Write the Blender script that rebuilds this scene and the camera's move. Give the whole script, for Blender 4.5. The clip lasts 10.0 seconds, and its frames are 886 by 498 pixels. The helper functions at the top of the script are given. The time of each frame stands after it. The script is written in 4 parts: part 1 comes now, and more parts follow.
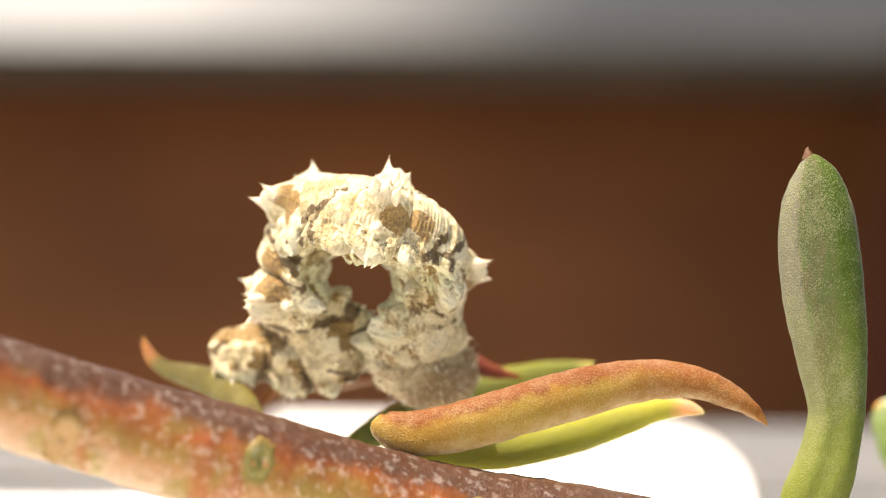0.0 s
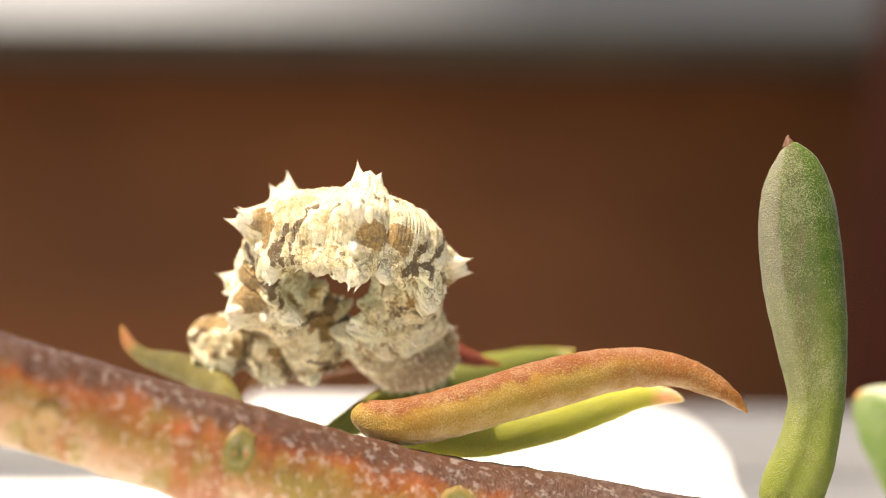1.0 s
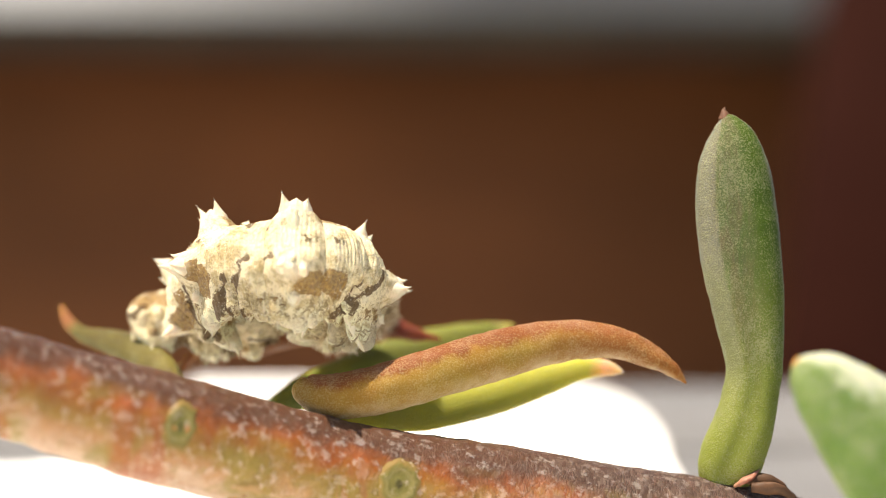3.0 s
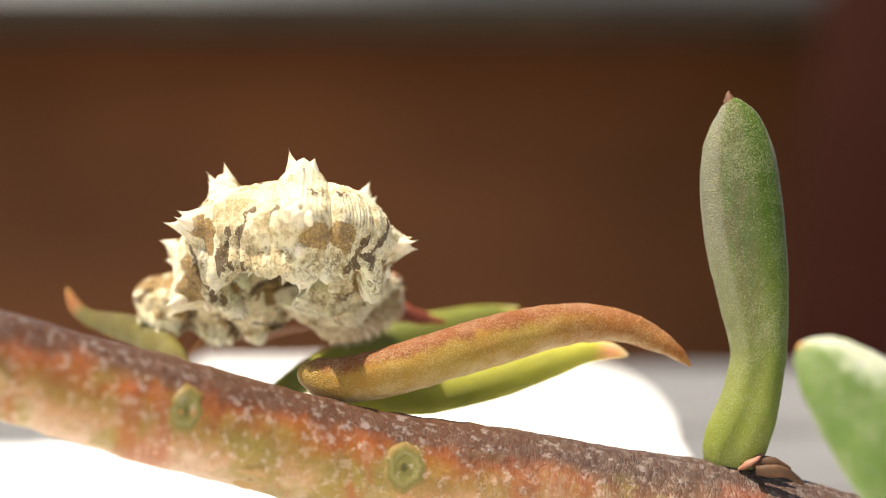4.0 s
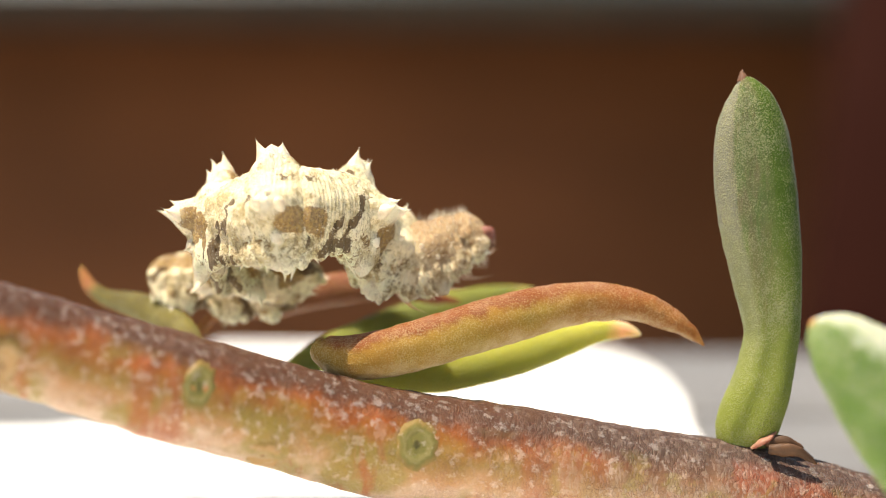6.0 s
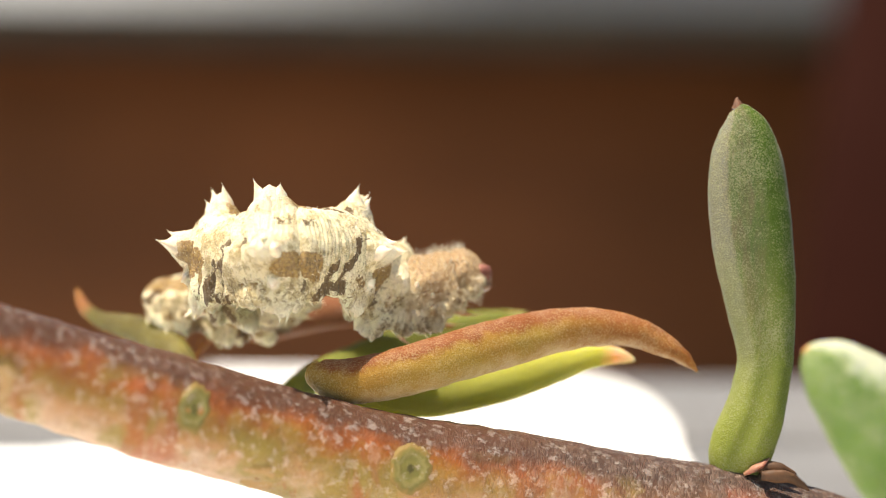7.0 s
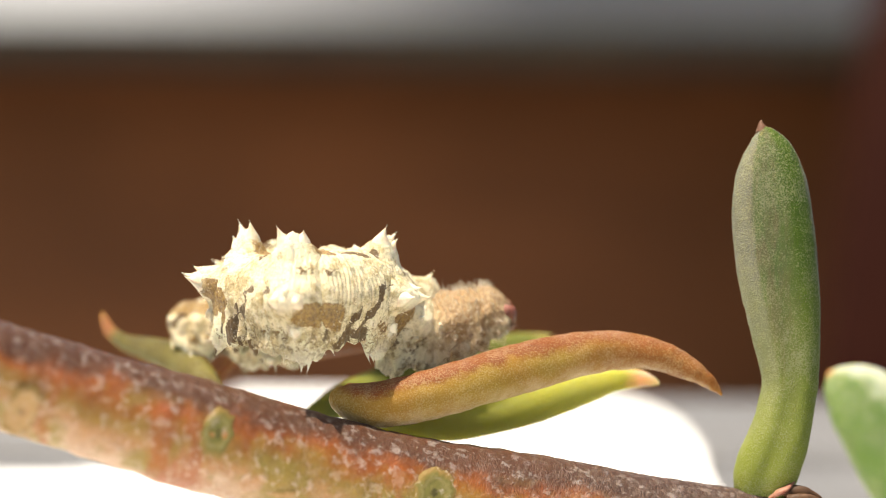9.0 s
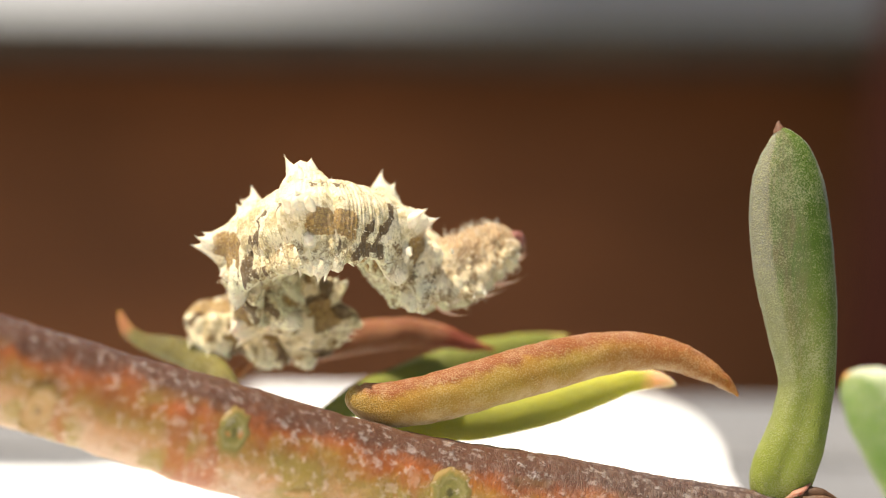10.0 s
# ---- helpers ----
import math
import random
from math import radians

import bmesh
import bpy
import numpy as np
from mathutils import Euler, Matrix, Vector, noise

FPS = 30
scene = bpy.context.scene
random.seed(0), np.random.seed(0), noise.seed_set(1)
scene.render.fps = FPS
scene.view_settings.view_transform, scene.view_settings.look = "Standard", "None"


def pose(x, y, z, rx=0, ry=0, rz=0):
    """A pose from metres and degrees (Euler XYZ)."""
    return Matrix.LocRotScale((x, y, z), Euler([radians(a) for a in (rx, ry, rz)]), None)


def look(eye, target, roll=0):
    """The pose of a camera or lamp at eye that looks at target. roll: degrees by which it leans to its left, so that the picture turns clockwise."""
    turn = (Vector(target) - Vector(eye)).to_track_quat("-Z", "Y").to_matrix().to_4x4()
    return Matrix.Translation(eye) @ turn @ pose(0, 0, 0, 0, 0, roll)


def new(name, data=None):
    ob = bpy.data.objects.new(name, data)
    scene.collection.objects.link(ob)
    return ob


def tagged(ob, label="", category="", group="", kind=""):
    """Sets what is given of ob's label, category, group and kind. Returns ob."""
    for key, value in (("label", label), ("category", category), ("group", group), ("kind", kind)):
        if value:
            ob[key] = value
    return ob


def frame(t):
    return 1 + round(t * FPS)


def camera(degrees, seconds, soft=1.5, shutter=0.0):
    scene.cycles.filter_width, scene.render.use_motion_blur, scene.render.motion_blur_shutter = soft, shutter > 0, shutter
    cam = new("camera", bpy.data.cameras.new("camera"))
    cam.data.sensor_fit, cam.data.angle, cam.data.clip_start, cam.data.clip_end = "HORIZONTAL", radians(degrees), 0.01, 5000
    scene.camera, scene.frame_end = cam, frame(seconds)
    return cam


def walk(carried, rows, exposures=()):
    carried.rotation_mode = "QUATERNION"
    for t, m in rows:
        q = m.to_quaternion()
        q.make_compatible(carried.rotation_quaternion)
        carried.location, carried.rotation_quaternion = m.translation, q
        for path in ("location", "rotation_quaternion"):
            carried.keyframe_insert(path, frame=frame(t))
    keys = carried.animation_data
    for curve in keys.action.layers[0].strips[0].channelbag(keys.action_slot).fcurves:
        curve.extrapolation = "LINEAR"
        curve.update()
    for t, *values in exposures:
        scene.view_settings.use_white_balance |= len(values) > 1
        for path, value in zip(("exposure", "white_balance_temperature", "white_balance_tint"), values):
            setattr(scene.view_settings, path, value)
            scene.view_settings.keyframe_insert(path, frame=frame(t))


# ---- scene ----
# The drawing: u to the right and v down on a grid of 0.02 mm in the plane of focus, d in mm behind that plane.
# The plane stands 73.8 mm before the eye, leaning back with the 5.3 degree slope of the view. The sill's top is z = 0.
MM = 0.001
EYE = Vector((0.0, 0.0, 17.9 * MM))
SLOPE = radians(5.3)
AHEAD = Vector((0, math.cos(SLOPE), -math.sin(SLOPE)))
ABOVE = Vector((0, math.sin(SLOPE), math.cos(SLOPE)))
RIGHT = Vector((1, 0, 0))
FOCUS = 73.77


def spot(u, v, d=0.0):
    far = FOCUS + d
    k = 0.02 * far / FOCUS
    return EYE + (RIGHT * ((u - 784) * k) + ABOVE * ((441 - v) * k) + AHEAD * far) * MM


def unit(d):
    """One step of the drawing, d mm behind the plane."""
    return 0.02 * MM * (FOCUS + d) / FOCUS


def turned(yaw, pitch, roll, x, y, z):
    """Camera pose: offsets of the view in milliradians to the left, up and clockwise, and of the eye in mm."""
    eye = EYE + (RIGHT * x + AHEAD * y + ABOVE * z) * MM
    yaw, pitch, roll = yaw / 1000, pitch / 1000, roll / 1000
    way = RIGHT * (-math.sin(yaw) * math.cos(pitch)) + AHEAD * (math.cos(yaw) * math.cos(pitch)) + ABOVE * math.sin(pitch)
    return look(eye, eye + way, math.degrees(roll))


cam = camera(24.0, 10.0, soft=0.9)
cam.data.dof.use_dof = True
cam.data.dof.focus_distance = 72.4 * MM
cam.data.dof.aperture_fstop = 30.0

walk(cam, [
    (0, turned(33.83, 31.99, 9.42, 0.04, 0.17, 0.05)),
    (0.5, turned(28.78, 29.96, 7.45, -0.17, 0.22, 0.11)),
    (1, turned(20.81, 21.83, 9.79, -0.22, 0.30, 0.39)),
    (1.5, turned(5.67, 18.14, 4.96, -0.18, 0.24, 0.28)),
    (2, turned(-6.71, 17.25, 6.65, -0.24, 0.16, 0.10)),
    (3.5, turned(-8.25, 14.73, 2.88, -0.26, 0.03, -0.14)),
    (4, turned(-5.40, 5.40, 1.97, -0.17, -0.04, 0.12)),
    (4.5, turned(0.00, -0.00, 0.00, 0.00, -0.00, 0.00)),
    (5, turned(4.12, -4.87, 1.43, -0.01, 0.04, -0.06)),
    (5.5, turned(4.74, -1.51, 1.17, 0.04, 0.03, -0.36)),
    (7, turned(-1.21, 15.94, 10.82, -0.16, -0.31, -0.56)),
    (7.5, turned(5.06, 22.45, 6.43, 0.06, -0.31, -0.46)),
    (8, turned(8.67, 22.61, 6.70, 0.01, -0.28, -0.22)),
    (8.5, turned(12.24, 22.42, 10.64, 0.09, -0.29, -0.16)),
    (9, turned(13.59, 23.08, 8.40, 0.08, -0.36, -0.26)),
    (9.5, turned(17.27, 20.68, 8.30, 0.15, -0.34, -0.15)),
    (10, turned(23.25, 21.25, 11.09, 0.21, -0.37, -0.13)),
], [(0.0, 0.90, 8200, 14), (2.0, 0.79, 8100, 14), (4.0, 0.70, 7700, 11), (10.0, 0.68, 7700, 11)])

# ---- light ----
world = bpy.data.worlds.new("sky")
scene.world = world
world.use_nodes = True
wn = world.node_tree
sky = wn.nodes.new("ShaderNodeTexSky")
sky.sky_type, sky.sun_disc = "NISHITA", False
TO_SUN = Vector((-0.32, -0.12, 1.0)).normalized()
sky.sun_elevation = math.asin(TO_SUN.z)
sky.sun_rotation = math.atan2(TO_SUN.x, TO_SUN.y)
wn.links.new(sky.outputs[0], wn.nodes["Background"].inputs[0])
wn.nodes["Background"].inputs[1].default_value = 0.10
sun = new("sun", bpy.data.lights.new("sun", "SUN"))
sun.data.energy, sun.data.angle, sun.data.color = 5.0, radians(0.53), (1.0, 0.96, 0.90)
sun.matrix_basis = look(TO_SUN, (0, 0, 0))


# ---- materials ----
class Mat:
    """A small helper to wire a procedural material."""

    def __init__(self, name, rough=0.6, spec=0.4, sss=0.0, sss_mm=0.5, sss_col=(1.0, 0.5, 0.3)):
        self.m = bpy.data.materials.new(name)
        self.m.use_nodes = True
        self.t = self.m.node_tree
        self.b = self.t.nodes["Principled BSDF"]
        self.b.inputs["Roughness"].default_value = rough
        self.b.inputs["Specular IOR Level"].default_value = spec
        if sss:
            self.b.inputs["Subsurface Weight"].default_value = sss
            self.b.inputs["Subsurface Radius"].default_value = sss_col
            self.b.inputs["Subsurface Scale"].default_value = sss_mm * MM
        self.co = self.t.nodes.new("ShaderNodeTexCoord").outputs["Object"]

    def link(self, a, b):
        self.t.links.new(a, b)
        return b

    def attr(self, name):
        n = self.t.nodes.new("ShaderNodeAttribute")
        n.attribute_name = name
        return n.outputs["Fac"]

    def rand(self):
        return self.t.nodes.new("ShaderNodeObjectInfo").outputs["Random"]

    def scaled(self, x, y, z):
        n = self.t.nodes.new("ShaderNodeMapping")
        n.inputs["Scale"].default_value = (x, y, z)
        self.link(self.co, n.inputs["Vector"])
        return n.outputs[0]

    def noise(self, mm, detail=4.0, rough=0.6, co=None, warp=0.0):
        n = self.t.nodes.new("ShaderNodeTexNoise")
        n.inputs["Scale"].default_value = 1000.0 / mm if co is None else mm
        n.inputs["Detail"].default_value, n.inputs["Roughness"].default_value = detail, rough
        n.inputs["Distortion"].default_value = warp
        self.link(self.co if co is None else co, n.inputs["Vector"])
        return n.outputs[0]

    def cells(self, mm, feature="F1", co=None):
        n = self.t.nodes.new("ShaderNodeTexVoronoi")
        n.feature = feature
        n.inputs["Scale"].default_value = 1000.0 / mm if co is None else mm
        self.link(self.co if co is None else co, n.inputs["Vector"])
        return n.outputs["Distance"]

    def plates(self, co):
        """A random grey for each cell of a broken crust."""
        n = self.t.nodes.new("ShaderNodeTexVoronoi")
        n.inputs["Scale"].default_value = 1.0
        self.link(co, n.inputs["Vector"])
        sep = self.t.nodes.new("ShaderNodeSeparateColor")
        self.link(n.outputs["Color"], sep.inputs[0])
        return sep.outputs[0], n.outputs["Distance"]

    def ramp(self, fac, *stops):
        n = self.t.nodes.new("ShaderNodeValToRGB")
        e = n.color_ramp.elements
        while len(e) < len(stops):
            e.new(0.5)
        for el, (p, c) in zip(e, stops):
            el.position = p
            el.color = (c, c, c, 1) if isinstance(c, (int, float)) else (*c, 1)
        self.link(fac, n.inputs[0])
        return n.outputs[0]

    def mix(self, fac, a, b, kind="MIX"):
        n = self.t.nodes.new("ShaderNodeMix")
        n.data_type, n.blend_type = "RGBA", kind
        for slot, val in ((0, fac), (6, a), (7, b)):
            sock = n.inputs[slot]
            if isinstance(val, (int, float)):
                sock.default_value = val if slot == 0 else (val, val, val, 1)
            elif isinstance(val, tuple):
                sock.default_value = (*val, 1)
            else:
                self.link(val, sock)
        return n.outputs[2]

    def math(self, op, a, b=0.0, c=0.0):
        n = self.t.nodes.new("ShaderNodeMath")
        n.operation = op
        for sock, val in zip(n.inputs, (a, b, c)):
            if isinstance(val, (int, float)):
                sock.default_value = val
            else:
                self.link(val, sock)
        return n.outputs[0]

    def colour(self, c):
        if isinstance(c, tuple):
            self.b.inputs["Base Color"].default_value = (*c, 1)
        else:
            self.link(c, self.b.inputs["Base Color"])
        return self

    def bump(self, height, mm, strength=1.0):
        n = self.t.nodes.new("ShaderNodeBump")
        n.inputs["Distance"].default_value = mm * MM
        n.inputs["Strength"].default_value = strength
        old = self.b.inputs["Normal"].links
        if old:
            self.link(old[0].from_socket, n.inputs["Normal"])
        self.link(height, n.inputs["Height"])
        self.link(n.outputs[0], self.b.inputs["Normal"])
        return self


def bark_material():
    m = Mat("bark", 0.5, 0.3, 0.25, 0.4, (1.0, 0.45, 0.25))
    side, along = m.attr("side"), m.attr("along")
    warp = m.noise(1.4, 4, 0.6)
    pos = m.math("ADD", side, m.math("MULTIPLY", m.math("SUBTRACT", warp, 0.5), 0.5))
    # colour runs from pale pink underneath through olive and rust to dark brown above
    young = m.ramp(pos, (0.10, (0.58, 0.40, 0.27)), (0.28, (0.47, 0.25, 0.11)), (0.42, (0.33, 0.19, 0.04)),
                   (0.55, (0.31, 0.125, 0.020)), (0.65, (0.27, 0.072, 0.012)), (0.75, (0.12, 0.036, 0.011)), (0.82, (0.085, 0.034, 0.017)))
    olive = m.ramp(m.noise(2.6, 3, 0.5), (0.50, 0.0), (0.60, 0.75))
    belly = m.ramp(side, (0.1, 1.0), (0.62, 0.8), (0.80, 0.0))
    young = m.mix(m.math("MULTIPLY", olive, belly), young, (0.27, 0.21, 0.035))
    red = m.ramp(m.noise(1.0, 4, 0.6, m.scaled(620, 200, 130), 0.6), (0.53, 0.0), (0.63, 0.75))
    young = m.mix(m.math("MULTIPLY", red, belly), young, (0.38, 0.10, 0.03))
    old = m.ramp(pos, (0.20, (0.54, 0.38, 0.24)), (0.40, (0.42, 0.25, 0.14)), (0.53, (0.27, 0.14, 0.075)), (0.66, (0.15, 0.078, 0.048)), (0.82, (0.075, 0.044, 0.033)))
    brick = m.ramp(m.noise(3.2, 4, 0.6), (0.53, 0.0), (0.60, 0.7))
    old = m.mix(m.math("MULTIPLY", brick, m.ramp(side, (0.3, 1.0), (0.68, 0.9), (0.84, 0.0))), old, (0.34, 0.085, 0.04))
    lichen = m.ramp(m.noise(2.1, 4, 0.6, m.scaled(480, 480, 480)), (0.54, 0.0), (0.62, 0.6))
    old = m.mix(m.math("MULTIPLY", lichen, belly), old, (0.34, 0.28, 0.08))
    older = m.math("ADD", along, m.math("MULTIPLY", m.math("SUBTRACT", m.noise(2.2, 4, 0.6), 0.5), 0.14))
    age = m.ramp(older, (0.54, 0.0), (0.68, 1.0))
    base = m.mix(age, young, old)
    flecks = m.math("MULTIPLY", m.ramp(m.noise(0.32, 5, 0.65), (0.53, 0.0), (0.62, 0.8)), m.ramp(m.noise(1.7, 3, 0.6), (0.38, 0.15), (0.56, 1.0)))
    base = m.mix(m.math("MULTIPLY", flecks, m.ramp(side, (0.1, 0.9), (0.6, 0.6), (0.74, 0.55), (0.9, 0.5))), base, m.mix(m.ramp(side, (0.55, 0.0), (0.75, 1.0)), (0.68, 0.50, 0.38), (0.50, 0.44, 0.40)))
    # a skin that breaks into small plates
    bent = m.t.nodes.new("ShaderNodeMix")
    bent.data_type, bent.blend_type = "RGBA", "LINEAR_LIGHT"
    bent.inputs[0].default_value = 0.9
    wob = m.t.nodes.new("ShaderNodeTexNoise")
    wob.inputs["Scale"].default_value = 3000.0
    m.link(m.co, wob.inputs["Vector"])
    m.link(m.scaled(10500, 5000, 4600), bent.inputs[6])
    m.link(wob.outputs["Color"], bent.inputs[7])
    edge = m.t.nodes.new("ShaderNodeTexVoronoi")
    edge.feature = "DISTANCE_TO_EDGE"
    edge.inputs["Scale"].default_value = 1.0
    m.link(bent.outputs[2], edge.inputs["Vector"])
    patch = m.ramp(m.noise(1.0, 4, 0.65), (0.40, 0.15), (0.58, 1.0))
    crack = m.math("MULTIPLY", m.math("MULTIPLY", m.ramp(edge.outputs["Distance"], (0.02, 1.0), (0.16, 0.0)), patch), m.ramp(age, (0.0, 0.3), (1.0, 0.55)))
    tone, dome = m.plates(bent.outputs[2])
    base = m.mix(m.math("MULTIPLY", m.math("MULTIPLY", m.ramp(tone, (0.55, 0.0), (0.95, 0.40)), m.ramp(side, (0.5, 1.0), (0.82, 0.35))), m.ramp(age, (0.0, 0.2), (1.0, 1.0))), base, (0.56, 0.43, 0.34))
    base = m.mix(m.math("MULTIPLY", crack, 0.75), base, (0.16, 0.07, 0.045))
    fine = m.noise(0.10, 3, 0.7)
    base = m.mix(0.25, base, m.ramp(fine, (0.3, 0.35), (0.7, 1.0)), "MULTIPLY")
    m.colour(base).bump(fine, 0.04, 0.5).bump(m.math("SUBTRACT", 1.0, crack), 0.05, 0.8).bump(flecks, 0.05, 0.6).bump(m.noise(1.1, 4, 0.6), 0.25, 0.6)
    return m.m


def leaf_material(name, body, dark, pale, speck=0.5, tip=(0.20, 0.07, 0.03), tip_from=0.93, base_tint=None, top=None, sss=0.5, grain=(0.46, 0.45, 0.30), streak=None, crest=None, low=None, grain_mm=0.045, under=None, late=None):
    """Fleshy leaf skin. 'along' runs from the base to the tip, 'across' from one margin to the other, 'side' from below to above."""
    m = Mat(name, 0.6, 0.22, min(sss, 1.0), 0.9 if sss < 0.7 else 1.3, (1.0, 0.9, 0.3))
    along, across, side = m.attr("along"), m.attr("across"), m.attr("side")
    c = m.mix(m.ramp(m.noise(2.2, 3, 0.5), (0.35, 0.0), (0.65, 1.0)), body, dark)
    if top:
        pos = m.math("ADD", side, m.math("MULTIPLY", m.math("SUBTRACT", m.noise(1.0, 5, 0.65), 0.5), 0.6))
        c = m.mix(m.ramp(pos, (0.64, 0.0), (0.82, 1.0)), c, top)
        mottle = m.math("MULTIPLY", m.ramp(m.noise(0.45, 6, 0.72), (0.50, 0.0), (0.70, 0.45)), m.ramp(pos, (0.56, 0.1), (0.80, 1.0)))
        c = m.mix(mottle, c, tuple(0.5 * v for v in top))
    if late:
        c = m.mix(m.ramp(m.math("ADD", along, m.math("MULTIPLY", m.math("SUBTRACT", m.noise(1.4, 4, 0.6), 0.5), 0.25)), (0.40, 0.0), (0.60, 0.85)), c, late)
    if under:
        c = m.mix(m.math("MULTIPLY", m.ramp(side, (0.10, 0.55), (0.36, 0.0)), m.ramp(m.noise(0.7, 4, 0.65), (0.35, 0.2), (0.6, 1.0))), c, under)
    if pale:
        pos = m.math("ADD", across, m.math("MULTIPLY", m.math("SUBTRACT", m.noise(1.0, 5, 0.65), 0.5), 0.15))
        c = m.mix(m.ramp(pos, (0.20, 0.85), (0.25, 0.28), (0.50, 0.18), (0.66, 0.0), (0.90, 0.0), (0.96, 0.95)), c, pale)
    if streak:
        lines = m.noise(1.0, 5, 0.7, m.scaled(3000, 3000, 500))
        band = m.ramp(across, (0.12, 0.0), (0.24, 1.0), (0.50, 0.8), (0.66, 0.0))
        c = m.mix(m.math("MULTIPLY", band, m.ramp(lines, (0.42, 0.0), (0.62, 0.75))), c, streak)
    if base_tint:
        c = m.mix(m.ramp(along, (0.0, 1.0), (0.05, 0.8), (0.12, 0.0)), c, base_tint)
    if low:
        c = m.mix(m.ramp(m.math("ADD", along, m.math("MULTIPLY", m.math("SUBTRACT", m.noise(1.5, 3, 0.6), 0.5), 0.2)), (0.22, 1.0), (0.62, 0.0)), c, low)
    if crest:
        bloom = m.math("MULTIPLY", m.ramp(side, (0.74, 0.0), (0.94, 0.45)), m.ramp(m.noise(0.8, 5, 0.7), (0.40, 0.0), (0.65, 1.0)))
        c = m.mix(bloom, c, crest)
    grains = m.noise(grain_mm, 2, 0.5)
    dots = m.ramp(m.math("ADD", grains, m.math("MULTIPLY", m.math("SUBTRACT", m.noise(1.2, 5, 0.7), 0.5), 0.7)), (0.46, 0.0), (0.68, 1.0))
    c = m.mix(m.math("MULTIPLY", dots, speck), c, grain)
    pos = m.math("ADD", along, m.math("MULTIPLY", m.math("SUBTRACT", m.noise(1.0, 3, 0.6), 0.5), 0.10))
    c = m.mix(m.ramp(pos, (tip_from, 0.0), (min(0.995, tip_from + 0.10), 1.0)), c, tip)
    m.colour(c).bump(grains, 0.07, 0.9).bump(m.noise(0.5, 4, 0.6), 0.10, 0.6)
    return m.m


def skin_material(name="caterpillar_skin"):
    """Cream skin; the masks patch, stripe, pale and warm and the place on the body lie in the mesh."""
    m = Mat(name, 0.45, 0.4, 0.22, 0.18, (1.0, 0.72, 0.38))
    n = m.t.nodes.new("ShaderNodeAttribute")
    n.attribute_name = "body"
    place = n.outputs["Vector"]
    side, patch, stripe, pale, warm = (m.attr(k) for k in ("side", "patch", "stripe", "pale", "warm"))

    def grain(scale, detail=4.0, rough=0.6, warp=0.0):
        return m.noise(scale, detail, rough, place, warp)

    def about(value, amount):
        return m.math("MULTIPLY", m.math("SUBTRACT", value, 0.5), amount)

    n1, n2, n3 = grain(0.8), grain(2.4, 5, 0.65), grain(7.5, 4, 0.7)
    c = m.mix(m.ramp(n1, (0.38, 0.0), (0.62, 1.0)), (0.85, 0.76, 0.52), (0.76, 0.64, 0.39))
    green = m.ramp(m.math("ADD", side, about(n1, 0.5)), (0.30, 0.85), (0.56, 0.0))
    c = m.mix(green, c, (0.70, 0.72, 0.49))
    ochre = m.ramp(m.math("ADD", n2, about(n1, 0.6)), (0.48, 0.0), (0.60, 0.65))
    c = m.mix(ochre, c, (0.42, 0.31, 0.13))
    rust = m.mix(m.ramp(n3, (0.40, 0.0), (0.58, 1.0)), (0.38, 0.225, 0.055), (0.20, 0.10, 0.025))
    c = m.mix(m.ramp(m.math("ADD", patch, m.math("ADD", about(n2, 0.9), about(n3, 0.8))), (0.30, 0.0), (0.46, 0.9)), c, rust)
    c = m.mix(m.ramp(m.math("ADD", stripe, m.math("ADD", about(n2, 0.9), about(n3, 1.3))), (0.32, 0.0), (0.50, 0.92)), c, (0.10, 0.050, 0.014))
    # fine brown scribbles, thickest on the flank
    scrawl = m.ramp(m.math("ADD", grain(5.2, 5, 0.72, 0.9), about(n1, 0.35)), (0.53, 0.0), (0.60, 0.85))
    flank = m.ramp(side, (0.15, 0.8), (0.42, 1.0), (0.80, 0.45))
    c = m.mix(m.math("MULTIPLY", scrawl, flank), c, (0.20, 0.13, 0.05))
    c = m.mix(m.ramp(m.math("ADD", pale, about(n2, 0.5)), (0.40, 0.0), (0.85, 0.8)), c, (0.78, 0.71, 0.53))
    redness = m.math("MULTIPLY", warm, m.ramp(m.math("ADD", n2, about(side, 0.6)), (0.36, 0.15), (0.66, 0.9)))
    c = m.mix(redness, c, m.mix(m.ramp(n3, (0.4, 0.0), (0.6, 1.0)), (0.46, 0.31, 0.16), (0.25, 0.13, 0.052)))
    beads = m.ramp(m.cells(7.5, "F1", place), (0.10, 1.0), (0.34, 0.0))
    c = m.mix(m.math("MULTIPLY", beads, m.ramp(n1, (0.40, 0.1), (0.6, 0.45))), c, (0.82, 0.76, 0.60))
    rough = m.ramp(n2, (0.35, 0.42), (0.65, 0.62))
    m.link(rough, m.b.inputs["Roughness"])
    m.colour(c).bump(n3, 0.07, 0.8).bump(grain(3.5, 5, 0.7), 0.18, 0.8).bump(beads, 0.03, 0.6)
    return m.m


def plain_material(name, a, b, mm=0.6, rough=0.6, bump=0.03, sss=0.0, spec=0.35):
    m = Mat(name, rough, spec, sss, 0.4)
    n = m.noise(mm, 4, 0.6)
    m.colour(m.mix(m.ramp(n, (0.35, 0.0), (0.65, 1.0)), a, b)).bump(m.noise(mm * 0.3, 3, 0.6), bump, 0.6)
    return m.m


